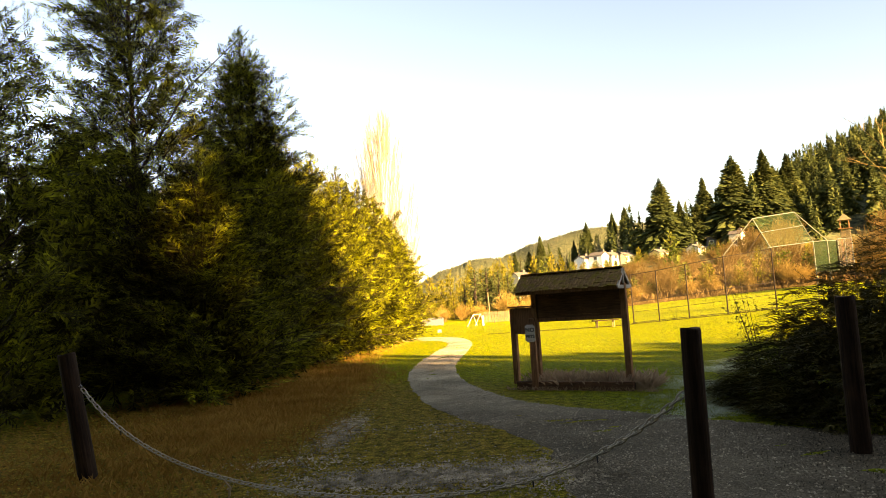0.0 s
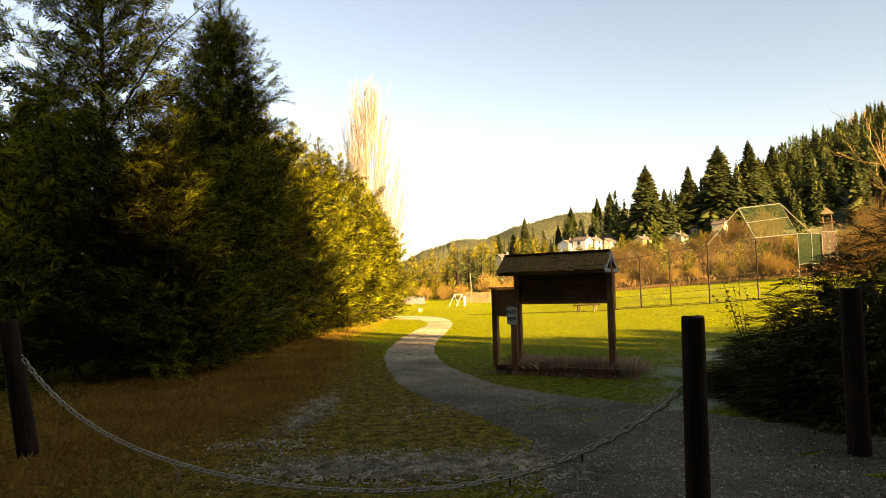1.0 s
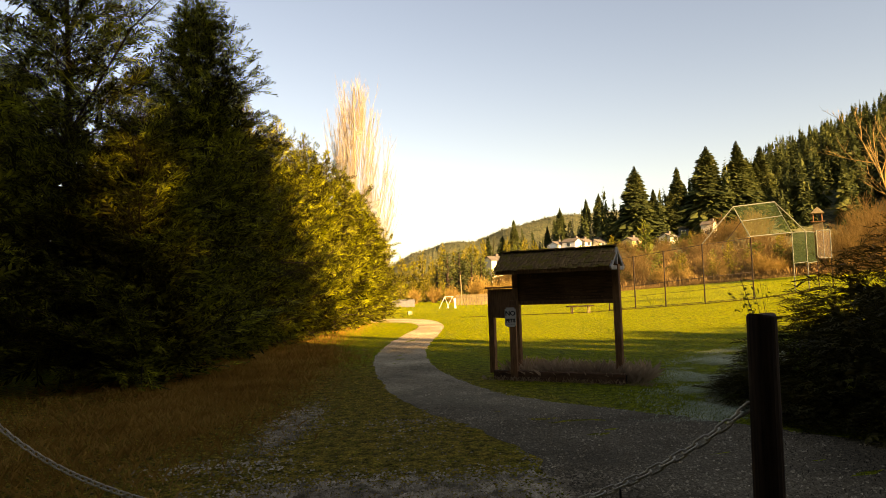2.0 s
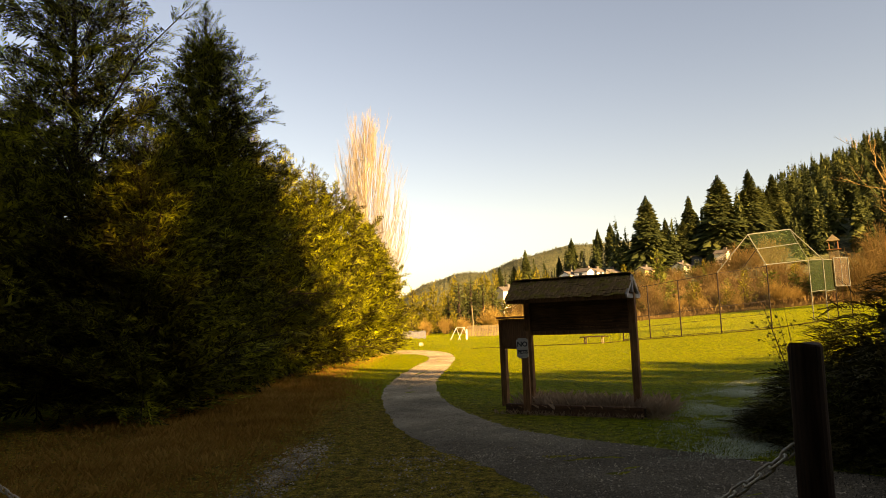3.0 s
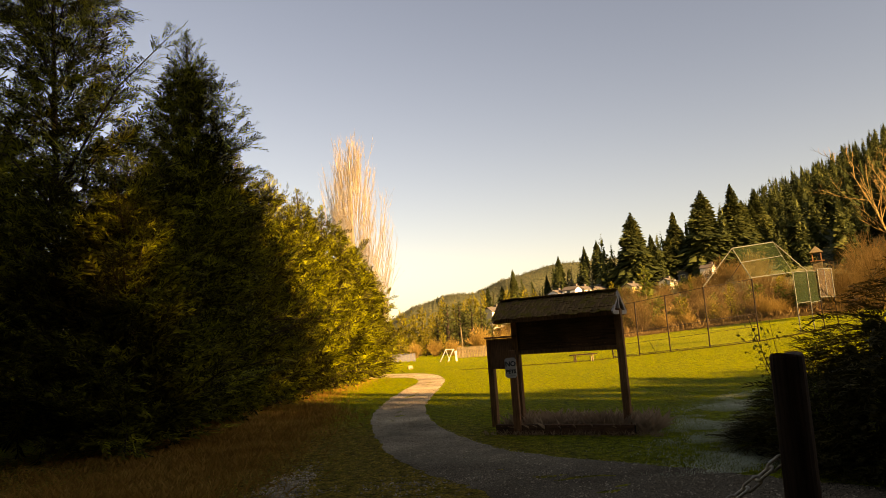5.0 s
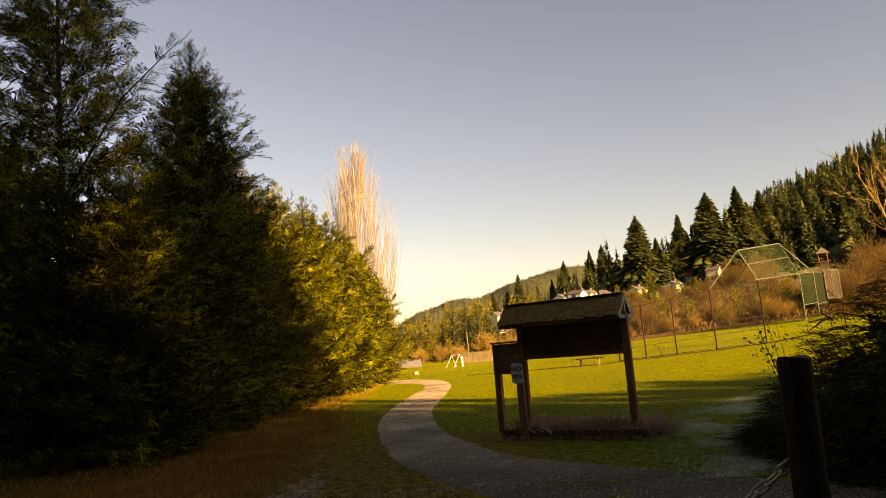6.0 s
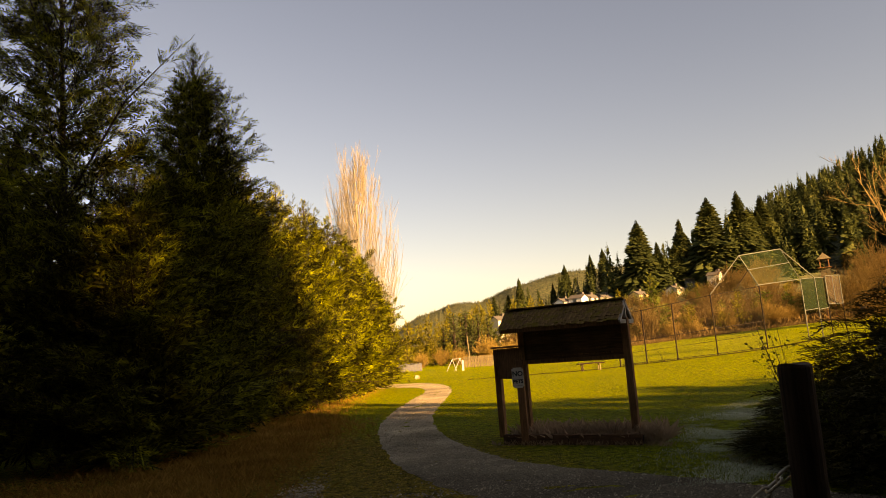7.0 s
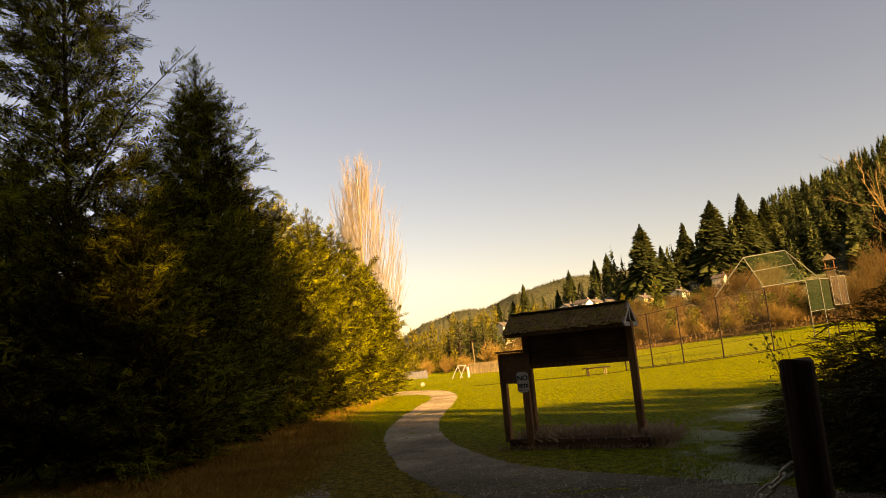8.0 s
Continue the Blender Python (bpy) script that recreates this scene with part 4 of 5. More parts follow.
for x, y, top, wide in ((1.5, 100, 7.4, 1.1), (3.3, 101, 7.8, 1.1), (5.0, 100, 7.2, 1.1), (6.5, 102, 6.6, 1.1), (-0.1, 102, 5.6, 1.1), (1.3, 111, 6.2, 0.95), (3.7, 113, 7.7, 0.95), (4.9, 112, 7.2, 0.95), (3.0, 109, 5.6, 0.95), (4.2, 108, 5.8, 0.95), (18.9, 225, 18.0, 0.4), (21.9, 170, 15.0, 0.4)):
    stand(dark, x, y, top, wide)

# unseen trees added behind the walker, whose crowns keep the near ground in shade
SHADE = "fir trees behind the walk"
shade = fir("fir_tree", 35, "unseen tall fir added to shade the walk", 22.0, 5.6, None, 50, SHADE, 7, 190, 1.3, 0.78, 0.6, 0.3, True)
first = True
# heights and gaps shape the shadow edge on lawn and hedge
SHADE_LINE = [(-24, 29, 1.15), (-20, 32, 1.15), (-16, 30, 1.15), (-12, 33, 1.15), (-8, 30, 1.15), (-4, 32, 1.15), (-1.5, 29, 0.8), (1.0, 31, 0.7), (2.5, 31, 0.42), (4.7, 20.3, 0.5), (7.4, 28.5, 0.55), (9.3, 26.5, 0.5), (10.6, 17.2, 0.8),
              (11.3, 25.0, 0.32), (12.7, 24.0, 0.26), (14.2, 22.5, 0.24), (15.8, 21.0, 0.2)] + [(12.0 + 1.7 * i, 15.6 - 0.07 * i + 1.1 * math.sin(2.7 * i), 0.85) for i in range(14)]
for i, (p, h, wide) in enumerate(SHADE_LINE):
    for back in ((0, 1) if wide > 0.35 else (0,)):
        d = 44 + 6 * back + 2 * math.sin(3.1 * i)
        shift = 0.0 if 2 < p < 11 else 0.9
        x, y = 0.72 * d + 0.69 * (p + shift * back), -0.69 * d + 0.72 * (p + shift * back)
        size = (h + (0.306 * 6 - 1.0) * back) / 22.0
        if first:
            place(shade, x, y, i, size, squash=wide)
            first = False
        else:
            copy_at(shade, x, y, i, size, wide)
# added out of view: its crown shades the hedge top, sun passes below
tall_fir = fir("fir_tree", 36, "unseen high-crowned fir added to shade the hedge tops", 33.0, 3.4, None, 40, SHADE, 7, 0, 0.8, 0.6, 0.4, 0.3, True, 0.74)
place(tall_fir, 0.72 * 46 + 0.69 * 4.9, -0.69 * 46 + 0.72 * 4.9)
# an unseen arc of firs added to hold skylight off the near ground
for i in range(16):
    a = radians(140 + 130 * i / 15)
    d = 15 + 3 * math.sin(2.3 * i)
    copy_at(shade, d * math.sin(a), d * math.cos(a) - 3, i, 1.1 + 0.15 * math.sin(1.7 * i), 1.05)

# ---------------------------------------------------------------- notice board
def shake_mesh(width, seed):
    rng = random.Random(seed)
    bm = bmesh.new()
    bmesh.ops.create_cube(bm, size=1.0, matrix=Matrix.Diagonal((width, 0.125, 0.014, 1)))
    for v in bm.verts:
        if v.co.y < 0:
            v.co.z += rng.uniform(0.0, 0.010)
            v.co.y += rng.uniform(-0.015, 0.012)
        v.co.z += 0.004 * (v.co.x > 0) * rng.uniform(-1, 1)
    me = bpy.data.meshes.new("shake")
    bm.to_mesh(me)
    bm.free()
    me.materials.append(M_SHAKE)
    return me


def letters(text, size, at, parent, mat, name):
    cu = bpy.data.curves.new(name, "FONT")
    cu.body, cu.size, cu.align_x, cu.align_y, cu.extrude, cu.offset = text, size, "CENTER", "CENTER", 0.002, 0.004
    tmp = bpy.data.objects.new(name, cu)
    me = bpy.data.meshes.new_from_object(tmp)
    bpy.data.objects.remove(tmp)
    me.materials.append(mat)
    ob = new(name, me)
    ob.parent, ob.matrix_basis = parent, at
    return ob


def notice_board():
    k = thing("notice_board", pose(1.92, 11.47, 0, 0, 0, -31), "dark stained timber park notice board under a mossy shake roof", "notice board")
    RIDGE, EAVE, MID, HALF = 2.29, 1.97, 0.40, 0.37
    for name, x, y, top in (("post", 1.04, MID, 2.0), ("post", -0.84, MID, 2.0), ("post", -1.66, 1.0, 1.64)):
        part(name, box((0.115, 0.115, top + 0.1), (x, y, top / 2 - 0.05), 0.008), M_TIMBER, k)
    # display boards: four wide planks between the posts, framed
    back = part("display_panel", box((1.78, 0.045, 0.62), (0.10, MID + 0.03, 1.67), 0.004), M_BOARD, k, "dark glazed display panel with faded notices")
    for i in range(4):
        part("plank", box((1.765, 0.018, 0.145), (0.10, MID - 0.005, 1.44 + 0.152 * i), 0.004), M_BOARD, back)
    part("rail", box((1.88, 0.08, 0.07), (0.10, MID - 0.01, 1.37), 0.006), M_TIMBER, k)
    part("rail", box((1.88, 0.08, 0.07), (0.10, MID - 0.01, 1.955), 0.006), M_TIMBER, k)
    rng = random.Random(4)
    for row, (x0, x1, z) in enumerate(((-0.25, 0.80, 1.455), (0.15, 0.72, 1.55), (-0.62, -0.30, 1.86))):
        x = x0
        while x < x1:
            w = rng.uniform(0.03, 0.09)
            part("text_bar", box((w, 0.004, 0.02), (x + w / 2, MID - 0.017, z), 0), M_TIMBER, back)
            x += w + 0.03
    # wing panel towards the rear post
    wing = Vector((-1.66 + 0.84, 1.0 - MID, 0))
    turn = Euler((0, 0, math.atan2(-wing.y, -wing.x))).to_matrix().to_4x4()
    mid = (-1.25, (1.0 + MID) / 2, 0)
    part("wing_panel", box((wing.length - 0.1, 0.05, 0.56), (mid[0], mid[1], 1.36), 0.004, turn), M_TIMBER, k)
    part("cap_board", box((wing.length + 0.12, 0.2, 0.035), (mid[0], mid[1], 1.665), 0.004, turn), M_TIMBER, k)
    # roof: sheathing, ridge, barge boards and single shakes
    L0, L1 = -1.08, 1.07
    pitch = math.atan2(RIDGE - EAVE, HALF)
    slope = math.hypot(RIDGE - EAVE, HALF)
    roof = part("roof", box((L1 - L0, 0.05, 0.05), ((L0 + L1) / 2, MID, RIDGE - 0.05), 0.004), M_TIMBER, k)
    meshes = [shake_mesh(w, i) for i, w in enumerate((0.05, 0.065, 0.075, 0.085, 0.10, 0.16))]
    for side in (-1, 1):
        sheath = box((L1 - L0 - 0.02, slope, 0.018), ((L0 + L1) / 2, MID + side * HALF / 2, (RIDGE + EAVE) / 2 - 0.02), 0, Euler((-side * pitch, 0, 0)).to_matrix().to_4x4())
        part("sheathing", sheath, M_TIMBER, roof)
        part("fascia", box((L1 - L0, 0.025, 0.075), ((L0 + L1) / 2, MID + side * (HALF - 0.005), EAVE - 0.035), 0.004), M_TIMBER, roof)
        rows = 9 if side < 0 else 5
        for row in range(rows):
            f = (row + 0.5) / rows
            x = L0 - 0.02
            while x < L1 - 0.03:
                me = rng.choice(meshes[:5]) if side < 0 else meshes[5]
                w = max(v.co.x for v in me.vertices) - min(v.co.x for v in me.vertices)
                if x + w > L1 + 0.03:
                    x = L1 + 0.02 - w
                ob = new("shake", me)
                ob.parent = roof
                y = MID + side * HALF * (1.04 - f * 1.02)
                z = EAVE + (RIDGE - EAVE) * (f - 0.02) + 0.010 + rng.uniform(0, 0.022)
                base = Euler((-side * pitch + side * 0.06, 0, rng.uniform(-0.06, 0.06))).to_matrix().to_4x4()
                flip = Matrix() if side < 0 else Euler((0, 0, math.pi)).to_matrix().to_4x4()
                ob.matrix_basis = Matrix.Translation((x + w / 2, y, z)) @ base @ flip
                x += w + rng.uniform(0.002, 0.012)
    for i in range(12):
        w = (L1 - L0) / 12
        part("ridge_shake", box((w * 0.97, 0.15, 0.02), (L0 + w * (i + 0.5), MID, RIDGE + 0.03 + rng.uniform(0, 0.01)), 0.004), M_SHAKE, roof)
    for x in (L0 + 0.01, L1):
        for side in (-1, 1):
            part("barge_board", box((0.03, slope + 0.04, 0.07), (x, MID + side * HALF / 2, (RIDGE + EAVE) / 2 - 0.025), 0.004, Euler((-side * pitch, 0, 0)).to_matrix().to_4x4()), M_TRIM, roof, "pale weathered barge board")
        part("tie_beam", box((0.05, 2 * HALF - 0.04, 0.07), (x - 0.012, MID, EAVE - 0.03), 0.004), M_TRIM, roof, "pale weathered tie beam")
        part("king_post", box((0.04, 0.05, RIDGE - EAVE - 0.08), (x - 0.012, MID, (RIDGE + EAVE) / 2 - 0.03), 0.003), M_TRIM, roof)
    return k


notice_board()

# the sign on its own short post in front of the board
post = thing("sign_post", pose(1.27, 11.86, 0, 0, 0, -18), "brown timber post with a white notice plate", "sign")
part("post", box((0.12, 0.12, 1.45), (0, 0.05, 0.70), 0.008), M_TIMBER, post)
plate = box((0.20, 0.006, 0.345), (-0.03, -0.02, 1.13), 0)
bmesh.ops.bevel(plate, geom=[e for e in plate.edges if abs((e.verts[0].co - e.verts[1].co).y) > 0.004], offset=0.025, segments=3, affect="EDGES")
plate = part("sign_plate", plate, M_SIGN, post, "white metal plate with black letters")
letters("NO", 0.115, pose(-0.03, -0.0245, 1.195, 90, 0, 0), plate, M_INK, "lettering")
letters("PETS", 0.085, pose(-0.03, -0.0245, 1.065, 90, 0, 0), plate, M_INK, "lettering")
part("sign_border", box((0.15, 0.003, 0.005), (-0.03, -0.0235, 0.995), 0), M_INK, plate)

# planter kerb of squared timbers
kerb = thing("planter_edging", pose(1.92, 11.47, 0, 0, 0, -31), "low dark timber edging round the notice board bed", "planter")
for x0, x1 in ((-1.2, -0.02), (0.0, 1.2)):
    part("timber", box((x1 - x0, 0.11, 0.20), ((x0 + x1) / 2, 0.115, 0.065), 0.012), M_BOARD, kerb)
for x in (-1.145, 1.145):
    part("timber", box((0.11, 0.9, 0.155), (x, 0.57, 0.055), 0.012), M_POST, kerb)
part("timber", box((2.4, 0.11, 0.15), (0, 1.08, 0.05), 0.012), M_POST, kerb)


def blades(name, spots, mat, label, length, width, seed, lean=0.5, per=1, lift=-0.005):
    """Grass: pointed bent blades, each from a place on the ground."""
    rng = np.random.default_rng(seed)
    spots = np.repeat(np.asarray(spots, float), per, 0)
    n = len(spots)
    spots = spots + rng.normal(0, 0.02, (n, 2)) * (per > 1)
    base = np.concatenate([spots, (height(spots[:, 0], spots[:, 1]) + lift)[:, None]], 1)
    az = rng.uniform(0, 2 * math.pi, n)
    ln = rng.uniform(length[0], length[1], n)
    tilt = np.abs(rng.normal(0, lean, n))
    d = np.stack([np.cos(az) * np.sin(tilt), np.sin(az) * np.sin(tilt), np.cos(tilt)], 1)
    s = np.stack([-np.sin(az), np.cos(az), 0 * az], 1) * width
    sag = np.stack([np.cos(az), np.sin(az), -0.5 + 0 * az], 1) * (ln * 0.22)[:, None]
    m1 = base + d * (0.55 * ln)[:, None]
    tip = base + d * ln[:, None] + sag
    v = np.stack([base - s, base + s, m1 + 0.7 * s, tip], 1).reshape(-1, 3)
    ob = mesh_object(name, v, np.arange(len(v)).reshape(-1, 4), mat)
    return tagged(ob, label, "grass", kind="stuff")


def inside_walk(x, y):
    L, R = np.array(WALK_L), np.array(WALK_R)
    lx, rx = np.interp(y, L[:14, 1], L[:14, 0]), np.interp(y, R[:14, 1], R[:14, 0])
    return (x > lx + 0.03) & (x < rx - 0.03) & (y < 42)


gr = np.random.default_rng(77)
# dry grass in the bed
c31, s31 = math.cos(radians(-31)), math.sin(radians(-31))
lx, ly = gr.uniform(-1.1, 1.5, 3000), gr.uniform(0.19, 1.0, 3000)
blades("bed_grass", np.stack([1.92 + c31 * lx - s31 * ly, 11.47 + s31 * lx + c31 * ly], 1), M_PALE, "dry buff grass in the bed below the notice board", (0.10, 0.42), 0.0007, 71, 0.6)
lx, ly = gr.uniform(-1.35, 1.7, 420), gr.uniform(-0.1, 0.04, 420)
blades("bed_fringe", np.stack([1.92 + c31 * lx - s31 * ly, 11.47 + s31 * lx + c31 * ly], 1), M_PALE, "dry grass along the timber edging", (0.04, 0.13), 0.0007, 72, 0.6)
# tall dry grass below the hedge
n = 110000
y = 3.0 + 34 * gr.uniform(0, 1, n) ** 1.5
edge = np.interp(y, [3, 6, 9, 12, 16, 22, 28, 34, 38], [-3.7, -3.3, -3.3, -3.3, -3.4, -3.1, -2.8, -2.5, -2.4])
x = edge + 0.5 - np.abs(gr.normal(0, 1.0, n)) * 1.7 + gr.normal(0, 0.8, n)
keep = (x > -10) & ~inside_walk(x - 0.25, y) & (x + gr.normal(0, 0.5, n) < -2.2 - 1.6 * smooth_step(17, 22, y)) & (gr.uniform(0, 1, n) < (smooth_step(3, 11, y) * 0.8 + 0.2) * (1 - 0.75 * smooth_step(17, 26, y)))
blades("dry_grass", np.stack([x, y], 1)[keep], M_STRAW, "tall dry brown grass along the foot of the hedge", (0.03, 0.17), 0.0007, 73, 0.85)
# fallen leaves and moss tufts on the worn ground
n = 14000
x, y = gr.normal(-1.2, 2.2, n), 2.5 + 13 * gr.uniform(0, 1, n) ** 1.3
keep = ~inside_walk(x, y) & (x > -6)
blades("leaf_litter", np.stack([x, y], 1)[keep], M_STRAW, "small dead leaves lying on the worn grass", (0.012, 0.03), 0.005, 78, 1.4)
n = 13000
x, y = gr.normal(-1.2, 2.0, n), 2.2 + 13 * gr.uniform(0, 1, n) ** 1.3
keep = ~inside_walk(x, y) & (x > -6)
blades("worn_grass", np.stack([x, y], 1)[keep], M_BLADE, "thin mossy grass on the worn ground", (0.012, 0.045), 0.0025, 79, 0.8)
blades("bank_bracken", np.stack(bank, 1), M_BRACKEN, "dead russet bracken on the bank", (0.2, 0.6), 0.02, 76, 0.8)
# mown lawn
n = 150000
y = 2.0 + 50 * gr.uniform(0, 1, n) ** 1.7
x = gr.uniform(-1, 1, n) * (3 + 0.75 * y)
keep = (np.hypot(1.5 * x + 5.4, y - 8.0) + gr.normal(0, 1.2, n) > 8.0) & ~inside_walk(x, y) & (x > -6) & ~((x > 3.6) & (y < 11) & (y > 5))
blades("lawn_grass", np.stack([x, y], 1)[keep], M_BLADE, "short green lawn grass", (0.02, 0.06), 0.004, 74, 0.6)

# dark needle litter round the juniper, added to deepen the shade on the gravel
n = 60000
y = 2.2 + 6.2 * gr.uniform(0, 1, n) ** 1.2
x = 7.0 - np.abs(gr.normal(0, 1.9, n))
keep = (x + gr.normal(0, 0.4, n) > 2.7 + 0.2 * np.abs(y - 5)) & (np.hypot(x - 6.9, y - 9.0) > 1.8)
blades("shade_litter", np.stack([x, y], 1)[keep] , M_SHADE_LITTER, "dark needle litter painting shade onto the gravel", (0.008, 0.03), 0.003, 84, 1.5, lift=0.022)
# frost lying on the shaded grass beside the juniper
n = 100000
t = gr.uniform(0, 1, n) ** 1.2
y = 7.7 + 10.5 * t
x = np.interp(y, [7.7, 10.2, 13.0, 16.0, 18.2], [3.9, 4.3, 5.5, 7.6, 11.5]) + gr.normal(0, 0.55, n)
thin = np.array([noise.noise((0.9 * a, 0.9 * b, 4.0)) + 0.6 * noise.noise((3.1 * a, 3.1 * b, 2.0)) for a, b in zip(x, y)])
blades("frosted_grass", np.stack([x, y], 1)[thin + gr.normal(0, 0.15, n) > -0.12], M_FROST, "pale frosted grass in the shade of the juniper", (0.015, 0.045), 0.0055, 83, 0.9)

# ---------------------------------------------------------------- chain barrier
def log_post(x, y, tall, radius, tilt, turn, label):
    p = thing("wooden_post", Matrix.Translation((x, y, 0)) @ Euler((radians(tilt[0]), radians(tilt[1]), turn)).to_matrix().to_4x4(), label, "post", "log posts of the chain barrier")
    bm = bmesh.new()
    n, rows = 20, 14
    rings = []
    for i in range(rows):
        t = i / (rows - 1)
        z = -0.25 + (tall + 0.25) * t
        r0 = radius * (1.05 - 0.08 * t)
        if i == rows - 1:
            r0 *= 0.93
        elif i == rows - 2:
            z = tall - 0.015
        rings.append([bm.verts.new((math.cos(a) * r0 * (1 + 0.025 * noise.noise((math.cos(a) * 1.5, math.sin(a) * 1.5, z * 1.2 + x))), math.sin(a) * r0 * (1 + 0.025 * noise.noise((math.cos(a) * 2 + 7, math.sin(a) * 2, z * 1.2))), z + (0.006 * math.cos(a * 2) if i == rows - 1 else 0))) for a in (2 * math.pi * k / n for k in range(n))])
    for a, b in zip(rings, rings[1:]):
        for k in range(n):
            bm.faces.new((a[k], a[(k + 1) % n], b[(k + 1) % n], b[k]))
    cap = bm.faces.new(rings[-1])
    cap.material_index = 1
    part("log", bm, [M_POST, M_ENDGRAIN], p)
    return p


R_POST, L_POST, SIDE_POST = (1.59, 3.10), (-4.47, 5.95), (3.93, 5.3)
log_post(*R_POST, 1.475, 0.075, (0.6, 0.6), 0.5, "dark round log post holding the chain")
log_post(*L_POST, 1.49, 0.10, (0.0, -9.5), 0.0, "dark leaning log post in dry grass")
log_post(*SIDE_POST, 1.60, 0.10, (0, 0), 2.5, "dark log post standing against the juniper")


def link_mesh():
    """One oval welded link, long axis along x."""
    V, F = [], []
    n, k, r, a, b = 14, 6, 0.0072, 0.026, 0.0200
    for i in range(n):
        t = 2 * math.pi * i / n
        cx, cy = (a if math.cos(t) > 0 else -a) + b * math.cos(t), b * math.sin(t)
        nx, ny = math.cos(t), math.sin(t)
        for j in range(k):
            s = 2 * math.pi * j / k
            V.append((cx + r * math.cos(s) * nx, cy + r * math.cos(s) * ny, r * math.sin(s)))
    for i in range(n):
        for j in range(k):
            F.append((i * k + j, i * k + (j + 1) % k, ((i + 1) % n) * k + (j + 1) % k, ((i + 1) % n) * k + j))
    me = bpy.data.meshes.new("link")
    me.from_pydata(V, [], F)
    me.materials.append(M_CHAIN)
    me.polygons.foreach_set("use_smooth", [True] * len(F))
    return me


def chain():
    a = Vector((L_POST[0] - 0.04, L_POST[1] - 0.07, 1.09))
    b = Vector((R_POST[0] - 0.07, R_POST[1] + 0.02, 0.995))
    ch = thing("chain", Matrix.Translation(a), "slack galvanised chain slung low between two log posts", "chain")
    span = (b - a).length
    sag = 0.96
    pts = []
    N = 2000
    for i in range(N + 1):
        t = i / N
        u = 2 * t - 1
        q = a.lerp(b, t)
        q.z -= sag * (math.cosh(2.7) - math.cosh(2.7 * u)) / (math.cosh(2.7) - 1)
        pts.append(q - a)
    me = link_mesh()
    pitch, run = 0.072, 0.0
    count = 0
    for p, q in zip(pts, pts[1:]):
        run += (q - p).length
        if run >= pitch:
            run -= pitch
            d = (q - p).normalized()
            m = d.to_track_quat("X", "Z").to_matrix().to_4x4() @ Euler((radians(15 + 90 * (count % 2)), 0, 0)).to_matrix().to_4x4()
            ob = new("link", me)
            ob.parent = ch
            ob.matrix_basis = Matrix.Translation(q) @ m
            count += 1
    for t in (0.10, 0.82, 0.90):
        q = pts[int(t * N)]
        bm = box((0.012, 0.006, 0.06), (q.x, q.y, q.z - 0.035), 0.001)
        part("tie", bm, M_INK, ch, "dark plastic tie")
    for end, at in ((pts[0], a), (pts[-1], b)):
        part("staple", tube([end + Vector((0.02, 0.0, 0.0)), end + Vector((0, 0, 0.02)), end + Vector((-0.03, 0.02, 0.0))], [0.005] * 3, 6), M_STEEL, ch)


chain()

# ---------------------------------------------------------------- ball field
def pole(a, b, r, sides=8):
    return tube([a, b], [r, r], sides)


FENCE = [(10.3, 40.9, 3.15), (11.8, 40.6, 3.3), (13.5, 40.2, 3.55), (15.65, 39.7, 3.85), (18.7, 40.0, 4.17)]


def field_fence():
    f = thing("field_fence", Matrix(), "high galvanised chain link fence along the ball field", "fence")
    for x, y, top in FENCE:
        part("post", pole((x, y, float(height(x, y)) - 0.1), (x, y, top), 0.04), M_DULL, f)
    for (x0, y0, t0), (x1, y1, t1) in zip(FENCE, FENCE[1:]):
        z0, z1 = float(height(x0, y0)), float(height(x1, y1))
        for h, r in ((0.99, 0.022), (0.44, 0.022), (0.24, 0.012), (0.03, 0.016)):
            part("rail", pole((x0, y0, z0 + h * (t0 - z0)), (x1, y1, z1 + h * (t1 - z1)), r, 6), M_DULL, f)
        mesh_object("net", [(x0, y0, z0 + 0.05), (x1, y1, z1 + 0.05), (x1, y1, t1 - 0.05), (x0, y0, t0 - 0.05)], [(0, 1, 2, 3)], M_NET, f)


field_fence()


